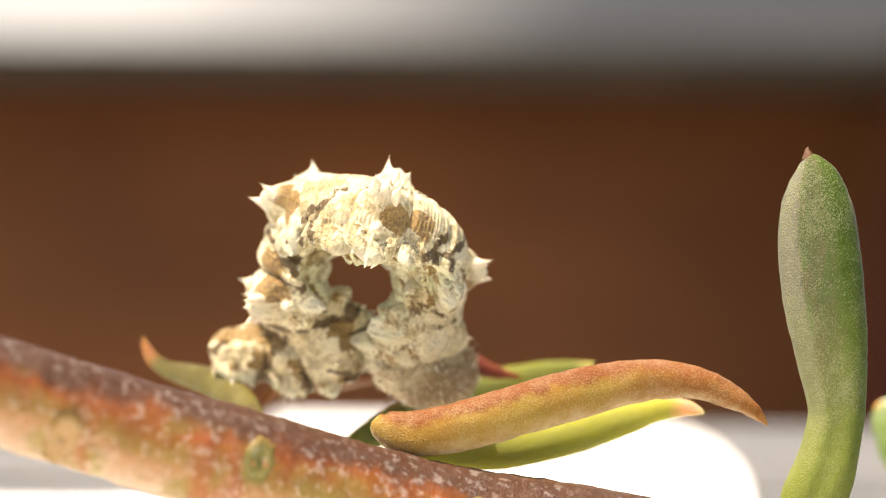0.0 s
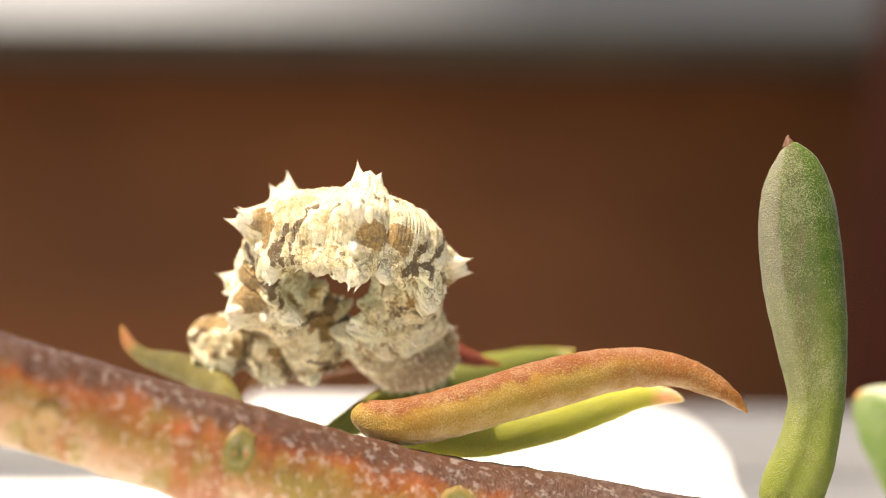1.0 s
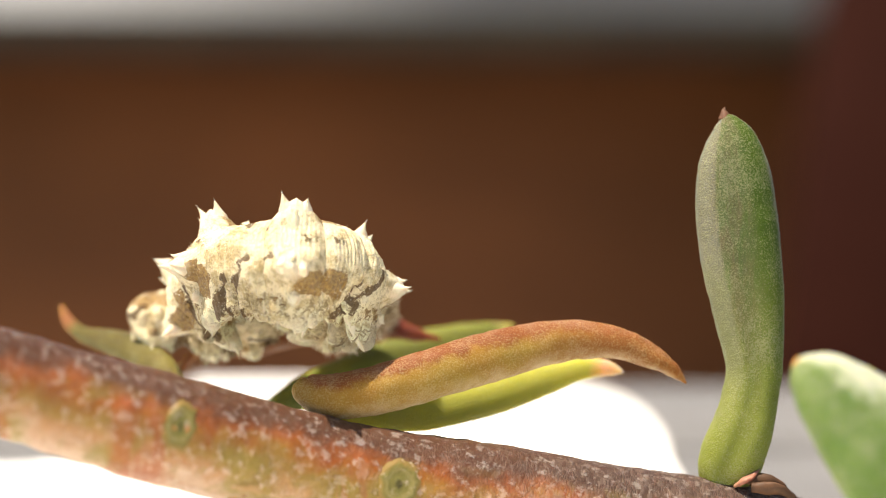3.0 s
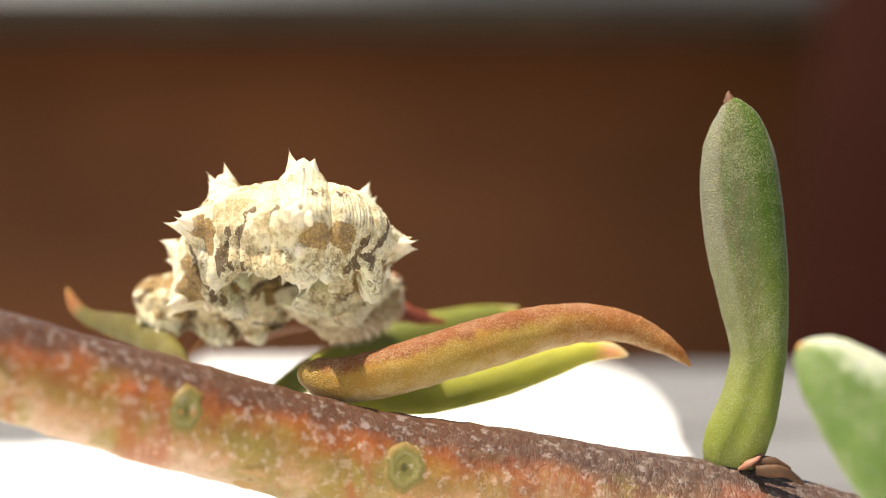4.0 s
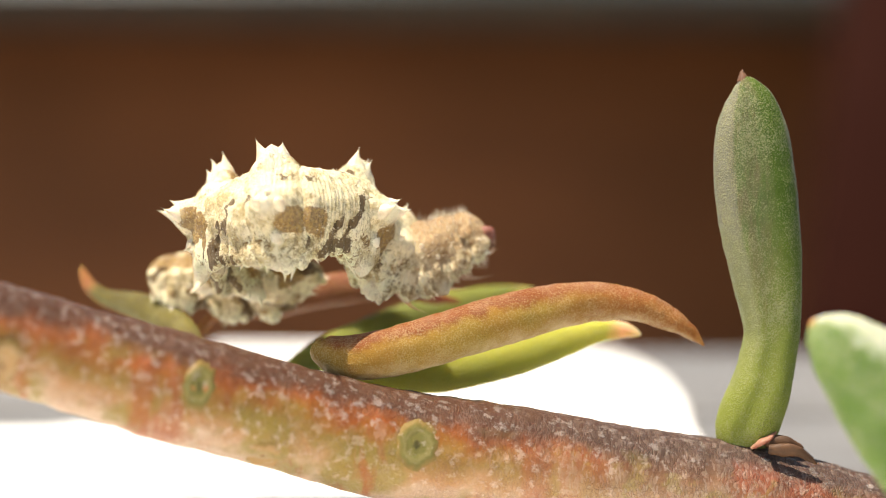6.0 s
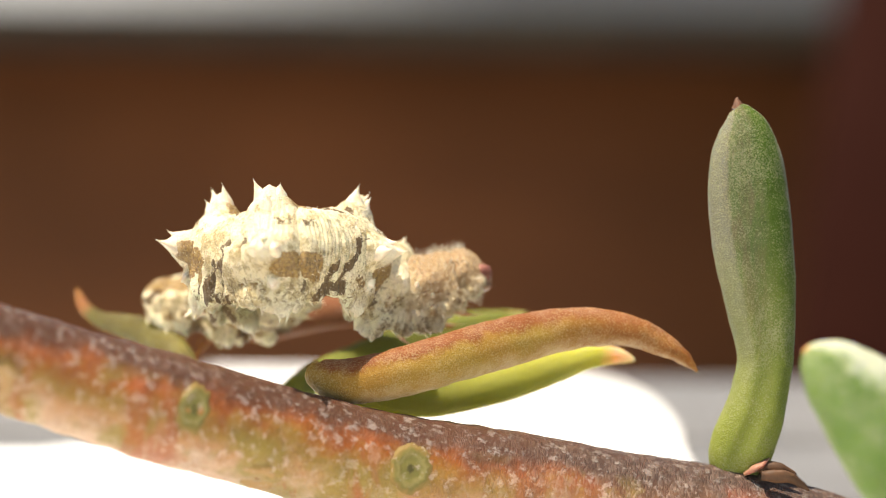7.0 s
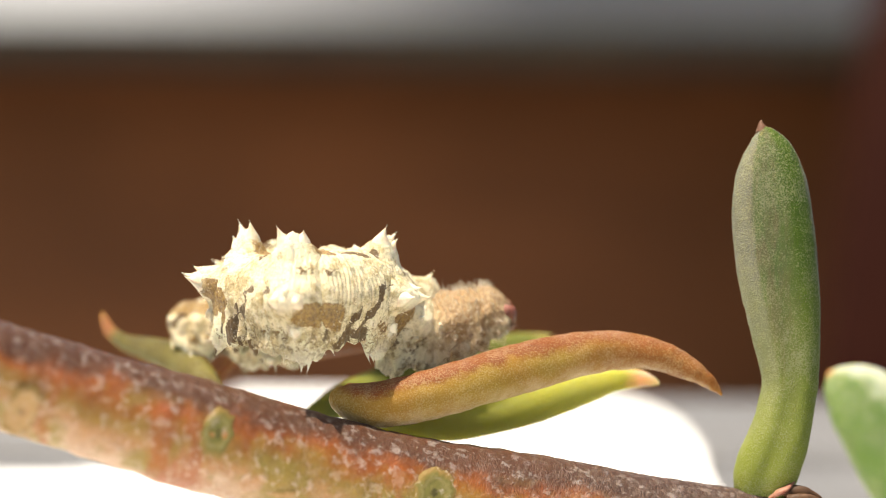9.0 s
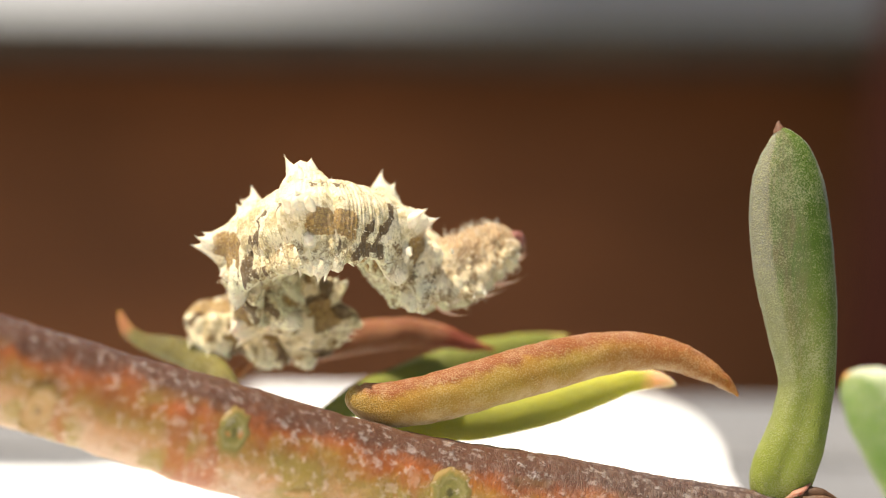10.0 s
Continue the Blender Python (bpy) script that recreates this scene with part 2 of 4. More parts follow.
def painted_wood():
    m = Mat("weathered_white_paint", 0.55, 0.35)
    grain = m.noise(6.0, 5, 0.65, m.scaled(14, 160, 160))
    worn = m.ramp(grain, (0.38, 1.0), (0.50, 0.0))
    c = m.mix(m.ramp(m.noise(30, 4, 0.6), (0.35, 0.0), (0.65, 1.0)), (0.21, 0.21, 0.21), (0.15, 0.15, 0.15))
    c = m.mix(m.math("MULTIPLY", worn, 0.75), c, (0.10, 0.092, 0.085))
    m.colour(c).bump(grain, 0.6, 0.6)
    return m.m


def brown_timber(name, tone):
    m = Mat(name, 0.65, 0.3)
    grain = m.noise(5.0, 5, 0.65, m.scaled(1.2, 9, 9))
    big = m.noise(160, 3, 0.55)
    c = m.mix(m.ramp(big, (0.35, 0.0), (0.65, 1.0)), tuple(tone * v for v in (0.15, 0.054, 0.018)), tuple(tone * v for v in (0.26, 0.090, 0.031)))
    c = m.mix(0.5, c, m.ramp(grain, (0.35, 0.45), (0.65, 1.0)), "MULTIPLY")
    m.colour(c).bump(grain, 1.0, 0.5)
    return m.m


def wall_paint():
    m = Mat("pale_wall_render", 0.8, 0.3)
    c = m.mix(m.ramp(m.noise(260, 4, 0.6), (0.35, 0.0), (0.65, 1.0)), (0.29, 0.305, 0.315), (0.33, 0.34, 0.35))
    m.colour(c).bump(m.noise(4, 4, 0.6), 1.0, 0.5)
    return m.m


BARK = bark_material()
SKIN = skin_material()
LEAF_UP = leaf_material("upright_leaf_skin", (0.045, 0.092, 0.004), (0.060, 0.105, 0.008), (0.19, 0.18, 0.135), 0.52, grain=(0.31, 0.31, 0.17), streak=(0.13, 0.10, 0.055), base_tint=(0.36, 0.20, 0.09), tip_from=0.985, grain_mm=0.055, sss=0.3, low=(0.19, 0.225, 0.035))
LEAF_BROWN = leaf_material("sunburnt_leaf_skin", (0.30, 0.195, 0.03), (0.32, 0.165, 0.024), None, 0.28, grain=(0.56, 0.44, 0.25), grain_mm=0.06, tip=(0.42, 0.13, 0.03), tip_from=0.90, under=(0.62, 0.50, 0.31), top=(0.20, 0.055, 0.010), late=(0.26, 0.085, 0.020), crest=(0.34, 0.19, 0.12), sss=0.25)
LEAF_LIME = leaf_material("lime_leaf_skin", (0.38, 0.385, 0.07), (0.33, 0.345, 0.055), None, 0.12, tip=(0.74, 0.38, 0.27), tip_from=0.66, sss=0.9)
LEAF_DULL = leaf_material("dull_leaf_skin", (0.19, 0.205, 0.035), (0.14, 0.16, 0.028), None, 0.12, tip=(0.50, 0.44, 0.16), tip_from=0.78, sss=0.6)
LEAF_RED = leaf_material("red_leaf_skin", (0.19, 0.065, 0.028), (0.24, 0.085, 0.038), None, 0.15, tip=(0.17, 0.035, 0.018), tip_from=0.66)
LEAF_LEFT = leaf_material("tipped_leaf_skin", (0.15, 0.125, 0.026), (0.07, 0.05, 0.015), None, 0.2, tip=(0.32, 0.13, 0.055), tip_from=0.66)
# the whitened top is frost with light from above put into the colour
LEAF_FRONT = leaf_material("pale_leaf_skin", (0.13, 0.22, 0.045), (0.10, 0.19, 0.035), None, 0.45, tip=(0.60, 0.24, 0.08), tip_from=0.95, top=(0.52, 0.56, 0.42))


def scar_material(name, core, rim):
    m = Mat(name, 0.62, 0.3, 0.2, 0.4)
    pos = m.math("ADD", m.attr("rad"), m.math("MULTIPLY", m.math("SUBTRACT", m.noise(0.4, 5, 0.7), 0.5), 0.7))
    c = m.ramp(pos, (0.06, tuple(0.4 * v for v in core)), (0.20, core), (0.44, core), (0.56, rim), (0.64, rim), (0.74, core), (0.95, (0.25, 0.16, 0.045)))
    flecks = m.ramp(m.noise(0.3, 5, 0.7), (0.56, 0.0), (0.66, 0.5))
    m.colour(m.mix(flecks, c, (0.55, 0.45, 0.36))).bump(m.noise(0.25, 4, 0.65), 0.08, 0.8)
    return m.m


SCAR = scar_material("leaf_scar_tissue", (0.16, 0.14, 0.034), (0.215, 0.18, 0.060))
SCAR_PALE = scar_material("pale_scar_tissue", (0.40, 0.24, 0.11), (0.38, 0.24, 0.10))
DRY = plain_material("dry_bract", (0.11, 0.05, 0.022), (0.06, 0.028, 0.012), 0.5, 0.6, 0.04)
RED_JOINT = plain_material("red_joint", (0.30, 0.11, 0.075), (0.38, 0.20, 0.13), 0.4, 0.5, 0.03, 0.3)
HORN = plain_material("tubercle_skin", (0.88, 0.79, 0.60), (0.72, 0.58, 0.38), 0.35, 0.5, 0.05, 0.2)
TIP_BROWN = plain_material("tip_brown", (0.10, 0.045, 0.025), (0.18, 0.08, 0.04), 0.2, 0.6, 0.02)
HEAD_SKIN = plain_material("head_capsule", (0.40, 0.22, 0.12), (0.26, 0.11, 0.06), 0.25, 0.45, 0.04, 0.2)
FACE = plain_material("face_plate", (0.34, 0.13, 0.09), (0.20, 0.07, 0.05), 0.18, 0.4, 0.05, 0.2)
LEG_SKIN = plain_material("leg_skin", (0.62, 0.44, 0.34), (0.48, 0.28, 0.2), 0.3, 0.45, 0.03, 0.4)
SPIRACLE = plain_material("spiracle_rim", (0.16, 0.10, 0.05), (0.24, 0.15, 0.07), 0.1, 0.5, 0.01)
# near-white sheet colour that stands for sunlight on the sill
PATCH_WHITE = plain_material("sunlit_white", (0.84, 0.84, 0.82), (0.80, 0.80, 0.79), 6.0, 0.8, 0.05)
PAINT = painted_wood()
TIMBER = brown_timber("dark_brown_timber", 1.5)
CAP = plain_material("weathered_cap", (0.040, 0.033, 0.022), (0.052, 0.044, 0.028), 30.0, 0.75, 0.5)
DARK_TIMBER = plain_material("dark_stained_timber", (0.021, 0.005, 0.003), (0.028, 0.007, 0.004), 25.0, 0.9, 0.6, spec=0.08)
RENDER = wall_paint()
GROUND = plain_material("grey_paving", (0.20, 0.19, 0.18), (0.27, 0.26, 0.24), 60.0, 0.85, 2.0)


# ---- mesh helpers ----
def part(name, bm, material, parent=None, label=""):
    mesh = bpy.data.meshes.new(name)
    for f in bm.faces:
        f.smooth = True
    bm.to_mesh(mesh)
    bm.free()
    mesh.materials.append(material)
    ob = new(name, mesh)
    ob.parent = parent
    if label:
        ob["label"] = label
    return ob


def thing(name, place=(0, 0, 0), **tags):
    ob = new(name)
    ob.empty_display_size = 0.002
    ob.location = place
    return tagged(ob, **tags)


def box(bm, x0, x1, y0, y1, z0, z1, bevel=0.0):
    got = bmesh.ops.create_cube(bm, size=1.0)["verts"]
    bmesh.ops.scale(bm, vec=(x1 - x0, y1 - y0, z1 - z0), verts=got)
    bmesh.ops.translate(bm, vec=((x0 + x1) / 2, (y0 + y1) / 2, (z0 + z1) / 2), verts=got)
    if bevel:
        edges = list({e for v in got for e in v.link_edges})
        bmesh.ops.bevel(bm, geom=edges, offset=bevel, segments=2, profile=0.6, affect="EDGES")
    return bm


def spline(rows, s):
    """Catmull-Rom through rows of numbers, at s from 0 to len(rows) - 1."""
    n = len(rows)
    i = max(0, min(n - 2, int(math.floor(s))))
    f = s - i
    p = [np.array(rows[max(0, min(n - 1, k))], float) for k in (i - 1, i, i + 1, i + 2)]
    return 0.5 * (2 * p[1] + (p[2] - p[0]) * f + (2 * p[0] - 5 * p[1] + 4 * p[2] - p[3]) * f ** 2 + (3 * p[1] - p[0] - 3 * p[2] + p[3]) * f ** 3)


def sweep(stations, steps, around, rough=0.0, grain_mm=1.0, origin=Vector((0, 0, 0)), flat=2.0, groove=0.0):
    """A closed limb along stations (u, v, d, half width, half thickness, twist in degrees), widths in the drawing's steps.
    It gives a bmesh with the layers along, across and side."""
    bm = bmesh.new()
    layers = [bm.verts.layers.float.new(k) for k in ("along", "across", "side")]
    n = len(stations)
    centres = []
    for k in range(steps + 1):
        row = spline(stations, (n - 1) * k / steps)
        centres.append((spot(*row[:3]), max(row[3], 0.05) * unit(row[2]), max(row[4], 0.05) * unit(row[2]), radians(row[5])))
    rings = []
    for k, (c, w, h, twist) in enumerate(centres):
        tangent = (centres[min(steps, k + 1)][0] - centres[max(0, k - 1)][0]).normalized()
        depth = (AHEAD - tangent * AHEAD.dot(tangent)).normalized()
        wide = depth.cross(tangent).normalized()
        wide, depth = wide * math.cos(twist) + depth * math.sin(twist), depth * math.cos(twist) - wide * math.sin(twist)
        ring = []
        for j in range(around):
            a = 2 * math.pi * j / around
            ca, sa = math.cos(a), math.sin(a)
            x = math.copysign(abs(ca) ** (2 / flat), ca)
            y = math.copysign(abs(sa) ** (2 / flat), sa)
            off = wide * (w * x) + depth * (h * y)
            if groove and sa < 0:
                off -= depth * (h * y * groove * math.exp(-((x + 0.15) / 0.35) ** 2))
            p = c + off
            if rough:
                q = p * (1000.0 / grain_mm)
                p = p + off.normalized() * (rough * MM * (noise.noise(q) + 0.5 * noise.noise(q * 2.3) + 0.25 * noise.noise(q * 5.1)))
            vert = bm.verts.new(p - origin)
            vert[layers[0]] = k / steps
            vert[layers[1]] = 0.5 + 0.5 * ca
            vert[layers[2]] = 0.5 + 0.5 * off.normalized().dot(ABOVE)
            ring.append(vert)
        rings.append(ring)
    for a, b in zip(rings, rings[1:]):
        for j in range(around):
            bm.faces.new((a[j], a[(j + 1) % around], b[(j + 1) % around], b[j]))
    bm.faces.new(list(reversed(rings[0])))
    bm.faces.new(rings[-1])
    bmesh.ops.recalc_face_normals(bm, faces=bm.faces)
    return bm


# ---- the sill, the fence and the wall behind ----
def build_setting():
    sill = tagged(new("sill"), "weathered grey-white painted wooden sill of three boards", "sill", kind="structure")
    for y0, y1 in ((-260, -60), (-59.2, 102.8), (105.0, 125.6)):
        part("board", box(bmesh.new(), -0.6, 0.6, y0 * MM, y1 * MM, -0.018, 0.0, 0.0006), PAINT, sill)
    for x in (-0.52, 0.52):
        for y in (-0.22, 0.02, 0.115):
            part("leg", box(bmesh.new(), x - 0.02, x + 0.02, y - 0.009, y + 0.009, -0.6, -0.0178, 0.001), PAINT, sill)
    ground = part("ground", box(bmesh.new(), -40, 40, -40, 40, -0.62, -0.6), GROUND)
    tagged(ground, "grey paving far below the sill", "ground", kind="structure")
    fence = tagged(new("timber_fence"), "brown stained timber boards behind the sill in shade", "fence", kind="structure")
    z = -0.5986
    for k in range(4):
        part("board", box(bmesh.new(), -1.6, 1.6, 0.58, 0.60, z, z + 0.1562, 0.0008), TIMBER, fence)
        z += 0.1565
    # the rail's overhang is added, unseen, to keep direct sun off the boards
    part("cap_rail", box(bmesh.new(), -1.6, 1.6, 0.500, 0.606, z, z + 0.0098, 0.0004), CAP, fence, "weathered grey-green capping rail")
    bm = bmesh.new()
    ends = [[bm.verts.new((0.075 * math.cos(k * math.pi / 20), 0.030 * math.sin(k * math.pi / 20), z)) for k in range(40)] for z in (-0.60, 0.40)]
    for k in range(40):
        bm.faces.new((ends[0][k], ends[0][(k + 1) % 40], ends[1][(k + 1) % 40], ends[1][k]))
    bm.faces.new(list(reversed(ends[0])))
    bm.faces.new(ends[1])
    post = part("fence_post", bm, DARK_TIMBER)
    post.matrix_basis = pose(0.158, 0.466, 0, 0, 7, 0)
    tagged(post, "dark red-brown stained timber round post before the fence", "post")
    bm = bmesh.new()
    cols = []
    for k in range(33):
        x = -0.8 + 1.6 * k / 32
        # the twist is made up: the sun grades it bright left to grey right
        slope = -0.28 + 1.48 / (1 + math.exp((x + 0.23) / 0.09))
        col = []
        for j in range(9):
            z = -0.25 + 0.42 * j / 8
            col.append((bm.verts.new((x, 1.6 + slope * (z + 0.25), z)), bm.verts.new((x, 1.63 + slope * (z + 0.25), z))))
        cols.append(col)
    for a, b in zip(cols, cols[1:]):
        for j in range(8):
            for n in (0, 1):
                bm.faces.new((a[j][n], b[j][n], b[j + 1][n], a[j + 1][n]))
        for j in (0, 8):
            bm.faces.new((a[j][0], b[j][0], b[j][1], a[j][1]))
    for col in (cols[0], cols[-1]):
        for j in range(8):
            bm.faces.new((col[j][0], col[j + 1][0], col[j + 1][1], col[j][1]))
    bmesh.ops.recalc_face_normals(bm, faces=bm.faces)
    wall = part("wall_far", bm, RENDER)
    tagged(wall, "pale grey twisted wall sheet far behind the fence, bright where it leans back", "wall", kind="structure")
    prop = part("wall_base", box(bmesh.new(), -0.8, 0.8, 1.6, 1.7, -0.6, -0.25), RENDER)
    tagged(prop, "pale grey plinth below the far wall", "wall", kind="structure")
    return sill


# A white sheet laid on the grey sill in place of a sunlit patch.
def build_sunlit_patch():
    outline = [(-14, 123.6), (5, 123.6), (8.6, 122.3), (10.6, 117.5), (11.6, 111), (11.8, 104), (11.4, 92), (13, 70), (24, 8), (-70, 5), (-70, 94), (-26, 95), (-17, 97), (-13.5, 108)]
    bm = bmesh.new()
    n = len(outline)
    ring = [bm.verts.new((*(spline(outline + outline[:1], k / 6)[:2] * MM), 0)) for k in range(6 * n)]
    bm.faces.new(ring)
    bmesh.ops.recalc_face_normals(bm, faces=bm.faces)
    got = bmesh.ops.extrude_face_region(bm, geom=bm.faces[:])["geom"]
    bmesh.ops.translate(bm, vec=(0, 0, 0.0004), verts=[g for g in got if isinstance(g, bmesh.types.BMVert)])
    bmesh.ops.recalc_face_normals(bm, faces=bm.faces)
    ob = part("sunlit_patch", bm, PATCH_WHITE)
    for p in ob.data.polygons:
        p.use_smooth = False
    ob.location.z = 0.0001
    tagged(ob, "white sheet with rounded corners that stands for the sunlit part of the sill", "paper")


build_setting()
build_sunlit_patch()

# ---- the plant ----
STEM = [(-620, 470, -14, 104, 104, 0), (-300, 538, -9.4, 98, 98, 0), (0, 617, -6.6, 94, 94, 0), (150, 661, -5.4, 95, 95, 0), (300, 702, -4.4, 98, 98, 0), (500, 755, -2.8, 95, 96, 0),
        (685, 800, -1.6, 98, 96, 0), (900, 822, -0.8, 90, 88, 0), (1100, 850, -0.2, 84, 84, 0), (1300, 872, 0.3, 78, 78, 0), (1500, 914, 0.4, 70, 70, 0), (1700, 955, 0.2, 64, 64, 0), (1950, 985, 0, 60, 60, 0)]


def stem_point(u, angle):
    """A place on the stem's skin at drawing column u, angle from the viewer (0) up to the top (90), and the outward way."""
    cols = [r[0] for r in STEM]
    k = max(i for i in range(len(cols) - 1) if cols[i] <= u)
    s = k + (u - cols[k]) / (cols[k + 1] - cols[k])
    row, nxt = spline(STEM, s), spline(STEM, s + 0.02)
    c = spot(*row[:3])
    t = (spot(*nxt[:3]) - c).normalized()
    out = -AHEAD * math.cos(radians(angle)) + ABOVE * math.sin(radians(angle))
    out = (out - t * out.dot(t)).normalized()
    return c + out * (row[3] * unit(row[2])), out, t


def scar(name, u, angle, long_mm, wide_mm, material, parent, label, sunk=0.3):
    """An oval leaf scar: a raised rim round a dished middle."""
    p, out, t = stem_point(u, angle)
    up = out.cross(t)
    bm = bmesh.new()
    prev = None
    rows = ((1.35, -0.10), (1.15, -0.025), (0.95, 0.002), (0.8, 0.0), (0.6, 0.0 - 0.04 * sunk), (0.3, -0.03), (0.12, 0.0))
    rng = random.Random(int(u))
    wob = [1 + 0.22 * rng.uniform(-1, 1) for _ in range(28)]
    rad = bm.verts.layers.float.new("rad")
    for r, h in rows:
        ring = []
        for j in range(28):
            a = 2 * math.pi * j / 28
            k = r * (0.5 * wob[j] + 0.5)
            ring.append(bm.verts.new(p + (t * math.cos(a) * wide_mm * k + up * math.sin(a) * long_mm * k + out * (h + 0.02)) * MM))
            ring[-1][rad] = r / 1.3
        if prev:
            for j in range(28):
                bm.faces.new((prev[j], prev[(j + 1) % 28], ring[(j + 1) % 28], ring[j]))
        prev = ring
    bm.faces.new(prev)
    bmesh.ops.recalc_face_normals(bm, faces=bm.faces)
    return part(name, bm, material, parent, label)


def build_plant():
    plant = thing("succulent_branch", label="reddish succulent branch with fleshy leaves lying across the sill", category="plant")
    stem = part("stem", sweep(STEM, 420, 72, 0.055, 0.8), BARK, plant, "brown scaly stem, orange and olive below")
    scar("leaf_scar", 312, 12, 0.62, 0.46, SCAR, stem, "round olive leaf scar", 0.6)
    scar("leaf_scar", 706, 8, 0.66, 0.58, SCAR, stem, "round olive leaf scar with a torn middle", 0.9)
    scar("leaf_scar", -22, -25, 0.72, 0.42, SCAR_PALE, stem, "pale tan oval leaf scar", 0.1)
    scar("leaf_scar", 455, -48, 0.5, 0.6, SCAR_PALE, stem, "pale yellow healed patch", 0.1)
    up = part("leaf", sweep([(1318, 806, 0.6, 30, 34, 0), (1306, 784, 0.4, 49, 44, 0), (1316, 750, 0.2, 56, 48, 0), (1335, 700, 0, 53, 46, 4), (1348, 645, 0, 49, 42, 8), (1355, 590, 0, 50, 40, 10),
                             (1346, 500, 0, 63, 42, 10), (1332, 400, 0, 72, 44, 8), (1322, 310, 0, 72, 42, 6), (1318, 240, 0, 63, 40, 4), (1314, 190, 0, 45, 32, 2), (1307, 160, 0, 22, 20, 0), (1302, 148, 0, 5, 6, 0)],
                            120, 72, 0.02, 0.5, flat=2.45, groove=0.10), LEAF_UP, plant, "upright green fleshy leaf with pale margins")
    part("leaf_tip", sweep([(1303, 154, 0, 12, 11, 0), (1302, 146, 0, 8, 8, 0), (1301, 139, 0, 4, 4, 0), (1303, 134, 0, 1.2, 1.2, 0)], 14, 14), TIP_BROWN, up, "dark brown withered point")
    part("joint", sweep([(1322, 802, -0.4, 3, 9, 0), (1338, 794, -0.6, 6, 12, 0), (1352, 785, -0.5, 5, 11, 0), (1363, 775, -0.3, 2, 4, 0)], 24, 20, 0.05, 0.3), RED_JOINT, up, "pinkish red joint")
    part("leaf", sweep([(551, 622, -1.1, 12, 16, 0), (563, 634, -1.2, 28, 30, 0), (610, 648, -1.4, 39, 40, 0), (700, 632, -1.2, 44, 44, 0), (800, 602, -0.8, 45, 44, 0), (900, 573, -0.2, 44, 42, 0), (1000, 550, 0.3, 38, 38, 0), (1080, 547, 0.5, 31, 32, 0),
                         (1140, 560, 0.6, 26, 26, 0), (1185, 582, 0.6, 19, 19, 0), (1215, 602, 0.6, 11, 11, 0), (1230, 617, 0.6, 4, 4, 0), (1235, 624, 0.6, 1, 1, 0)],
                        140, 48, 0.05, 0.5, flat=2.2), LEAF_BROWN, plant, "arched red-brown fleshy leaf with an orange point")
    part("leaf", sweep([(560, 650, 1.2, 20, 16, 0), (650, 668, 1.4, 36, 22, 0), (760, 672, 1.6, 36, 24, 0), (870, 651, 1.8, 35, 24, 0), (960, 624, 2.0, 30, 22, 0), (1040, 600, 2.1, 21, 16, 0), (1088, 595, 2.2, 15, 10, 0), (1112, 599, 2.2, 9, 6, 0), (1124, 603, 2.2, 2, 2, 0)],
                        90, 36, 0.03, 0.8), LEAF_LIME, plant, "translucent lime-green fleshy leaf with a pink point")
    part("leaf", sweep([(480, 690, 3.6, 18, 18, 0), (560, 640, 5.0, 28, 22, 0), (660, 600, 6.4, 34, 24, 0), (760, 566, 7.6, 34, 24, 0), (850, 542, 8.4, 26, 20, 0), (905, 527, 8.8, 11, 12, 0), (930, 520, 9.0, 2, 2, 0)],
                        80, 32, 0.03, 0.8), LEAF_DULL, plant, "dull green fleshy leaf half hidden")
    part("leaf", sweep([(318, 640, 5.0, 7, 7, 0), (372, 566, 5.9, 10, 10, 0), (462, 550, 5.6, 26, 26, 0), (550, 530, 5.7, 29, 28, 0), (640, 518, 5.8, 27, 26, 0), (710, 525, 5.8, 21, 20, 0), (762, 538, 5.8, 11, 10, 0), (802, 546, 5.8, 1.5, 1.5, 0)],
                        80, 32, 0.05, 0.6), LEAF_RED, plant, "narrow dark red leaf that the caterpillar clasps")
    part("leaf", sweep([(350, 680, 0.6, 20, 22, 0), (312, 606, 3.2, 28, 24, 0), (262, 566, 4.8, 27, 24, 0), (215, 550, 5.6, 21, 20, 0), (178, 541, 6.0, 15, 14, 0), (150, 523, 6.2, 12, 11, 0), (138, 503, 6.3, 9, 8, 0), (131, 486, 6.3, 3, 3, 0)],
                        80, 32, 0.03, 1.2), LEAF_LEFT, plant, "short olive leaf with a curled orange tip")
    part("leaf", sweep([(1760, 985, -6.0, 50, 40, 0), (1700, 905, -8.5, 96, 70, 0), (1610, 780, -9.0, 104, 72, 0), (1540, 690, -9.0, 92, 66, 0), (1475, 625, -9.0, 64, 52, 0), (1440, 596, -9.0, 34, 32, 0), (1424, 583, -9.0, 5, 5, 0)],
                        90, 44, 0.03, 0.8, groove=0.1), LEAF_FRONT, plant, "broad pale green leaf, frosted and whitened on its upper edge as if lit")
    for k, (a, b, c) in enumerate((((1338, 790, -0.4), (1385, 795, -0.6), (1412, 803, -0.6)), ((1350, 806, -0.9), (1400, 810, -1.0), (1435, 832, -0.9)), ((1345, 800, 0.3), (1395, 800, 0.4), (1428, 822, 0.4)))):
        part("bract", sweep([(*a, 8, 8, 0), (*[(x + y) / 2 for x, y in zip(a, b)], 13, 8, 20 * k), (*b, 11, 6, 30 * k), (*c, 2, 2, 30 * k)], 24, 16, 0.03, 0.3), DRY, plant, "dry brown curled bract")
    return plant


PLANT = build_plant()

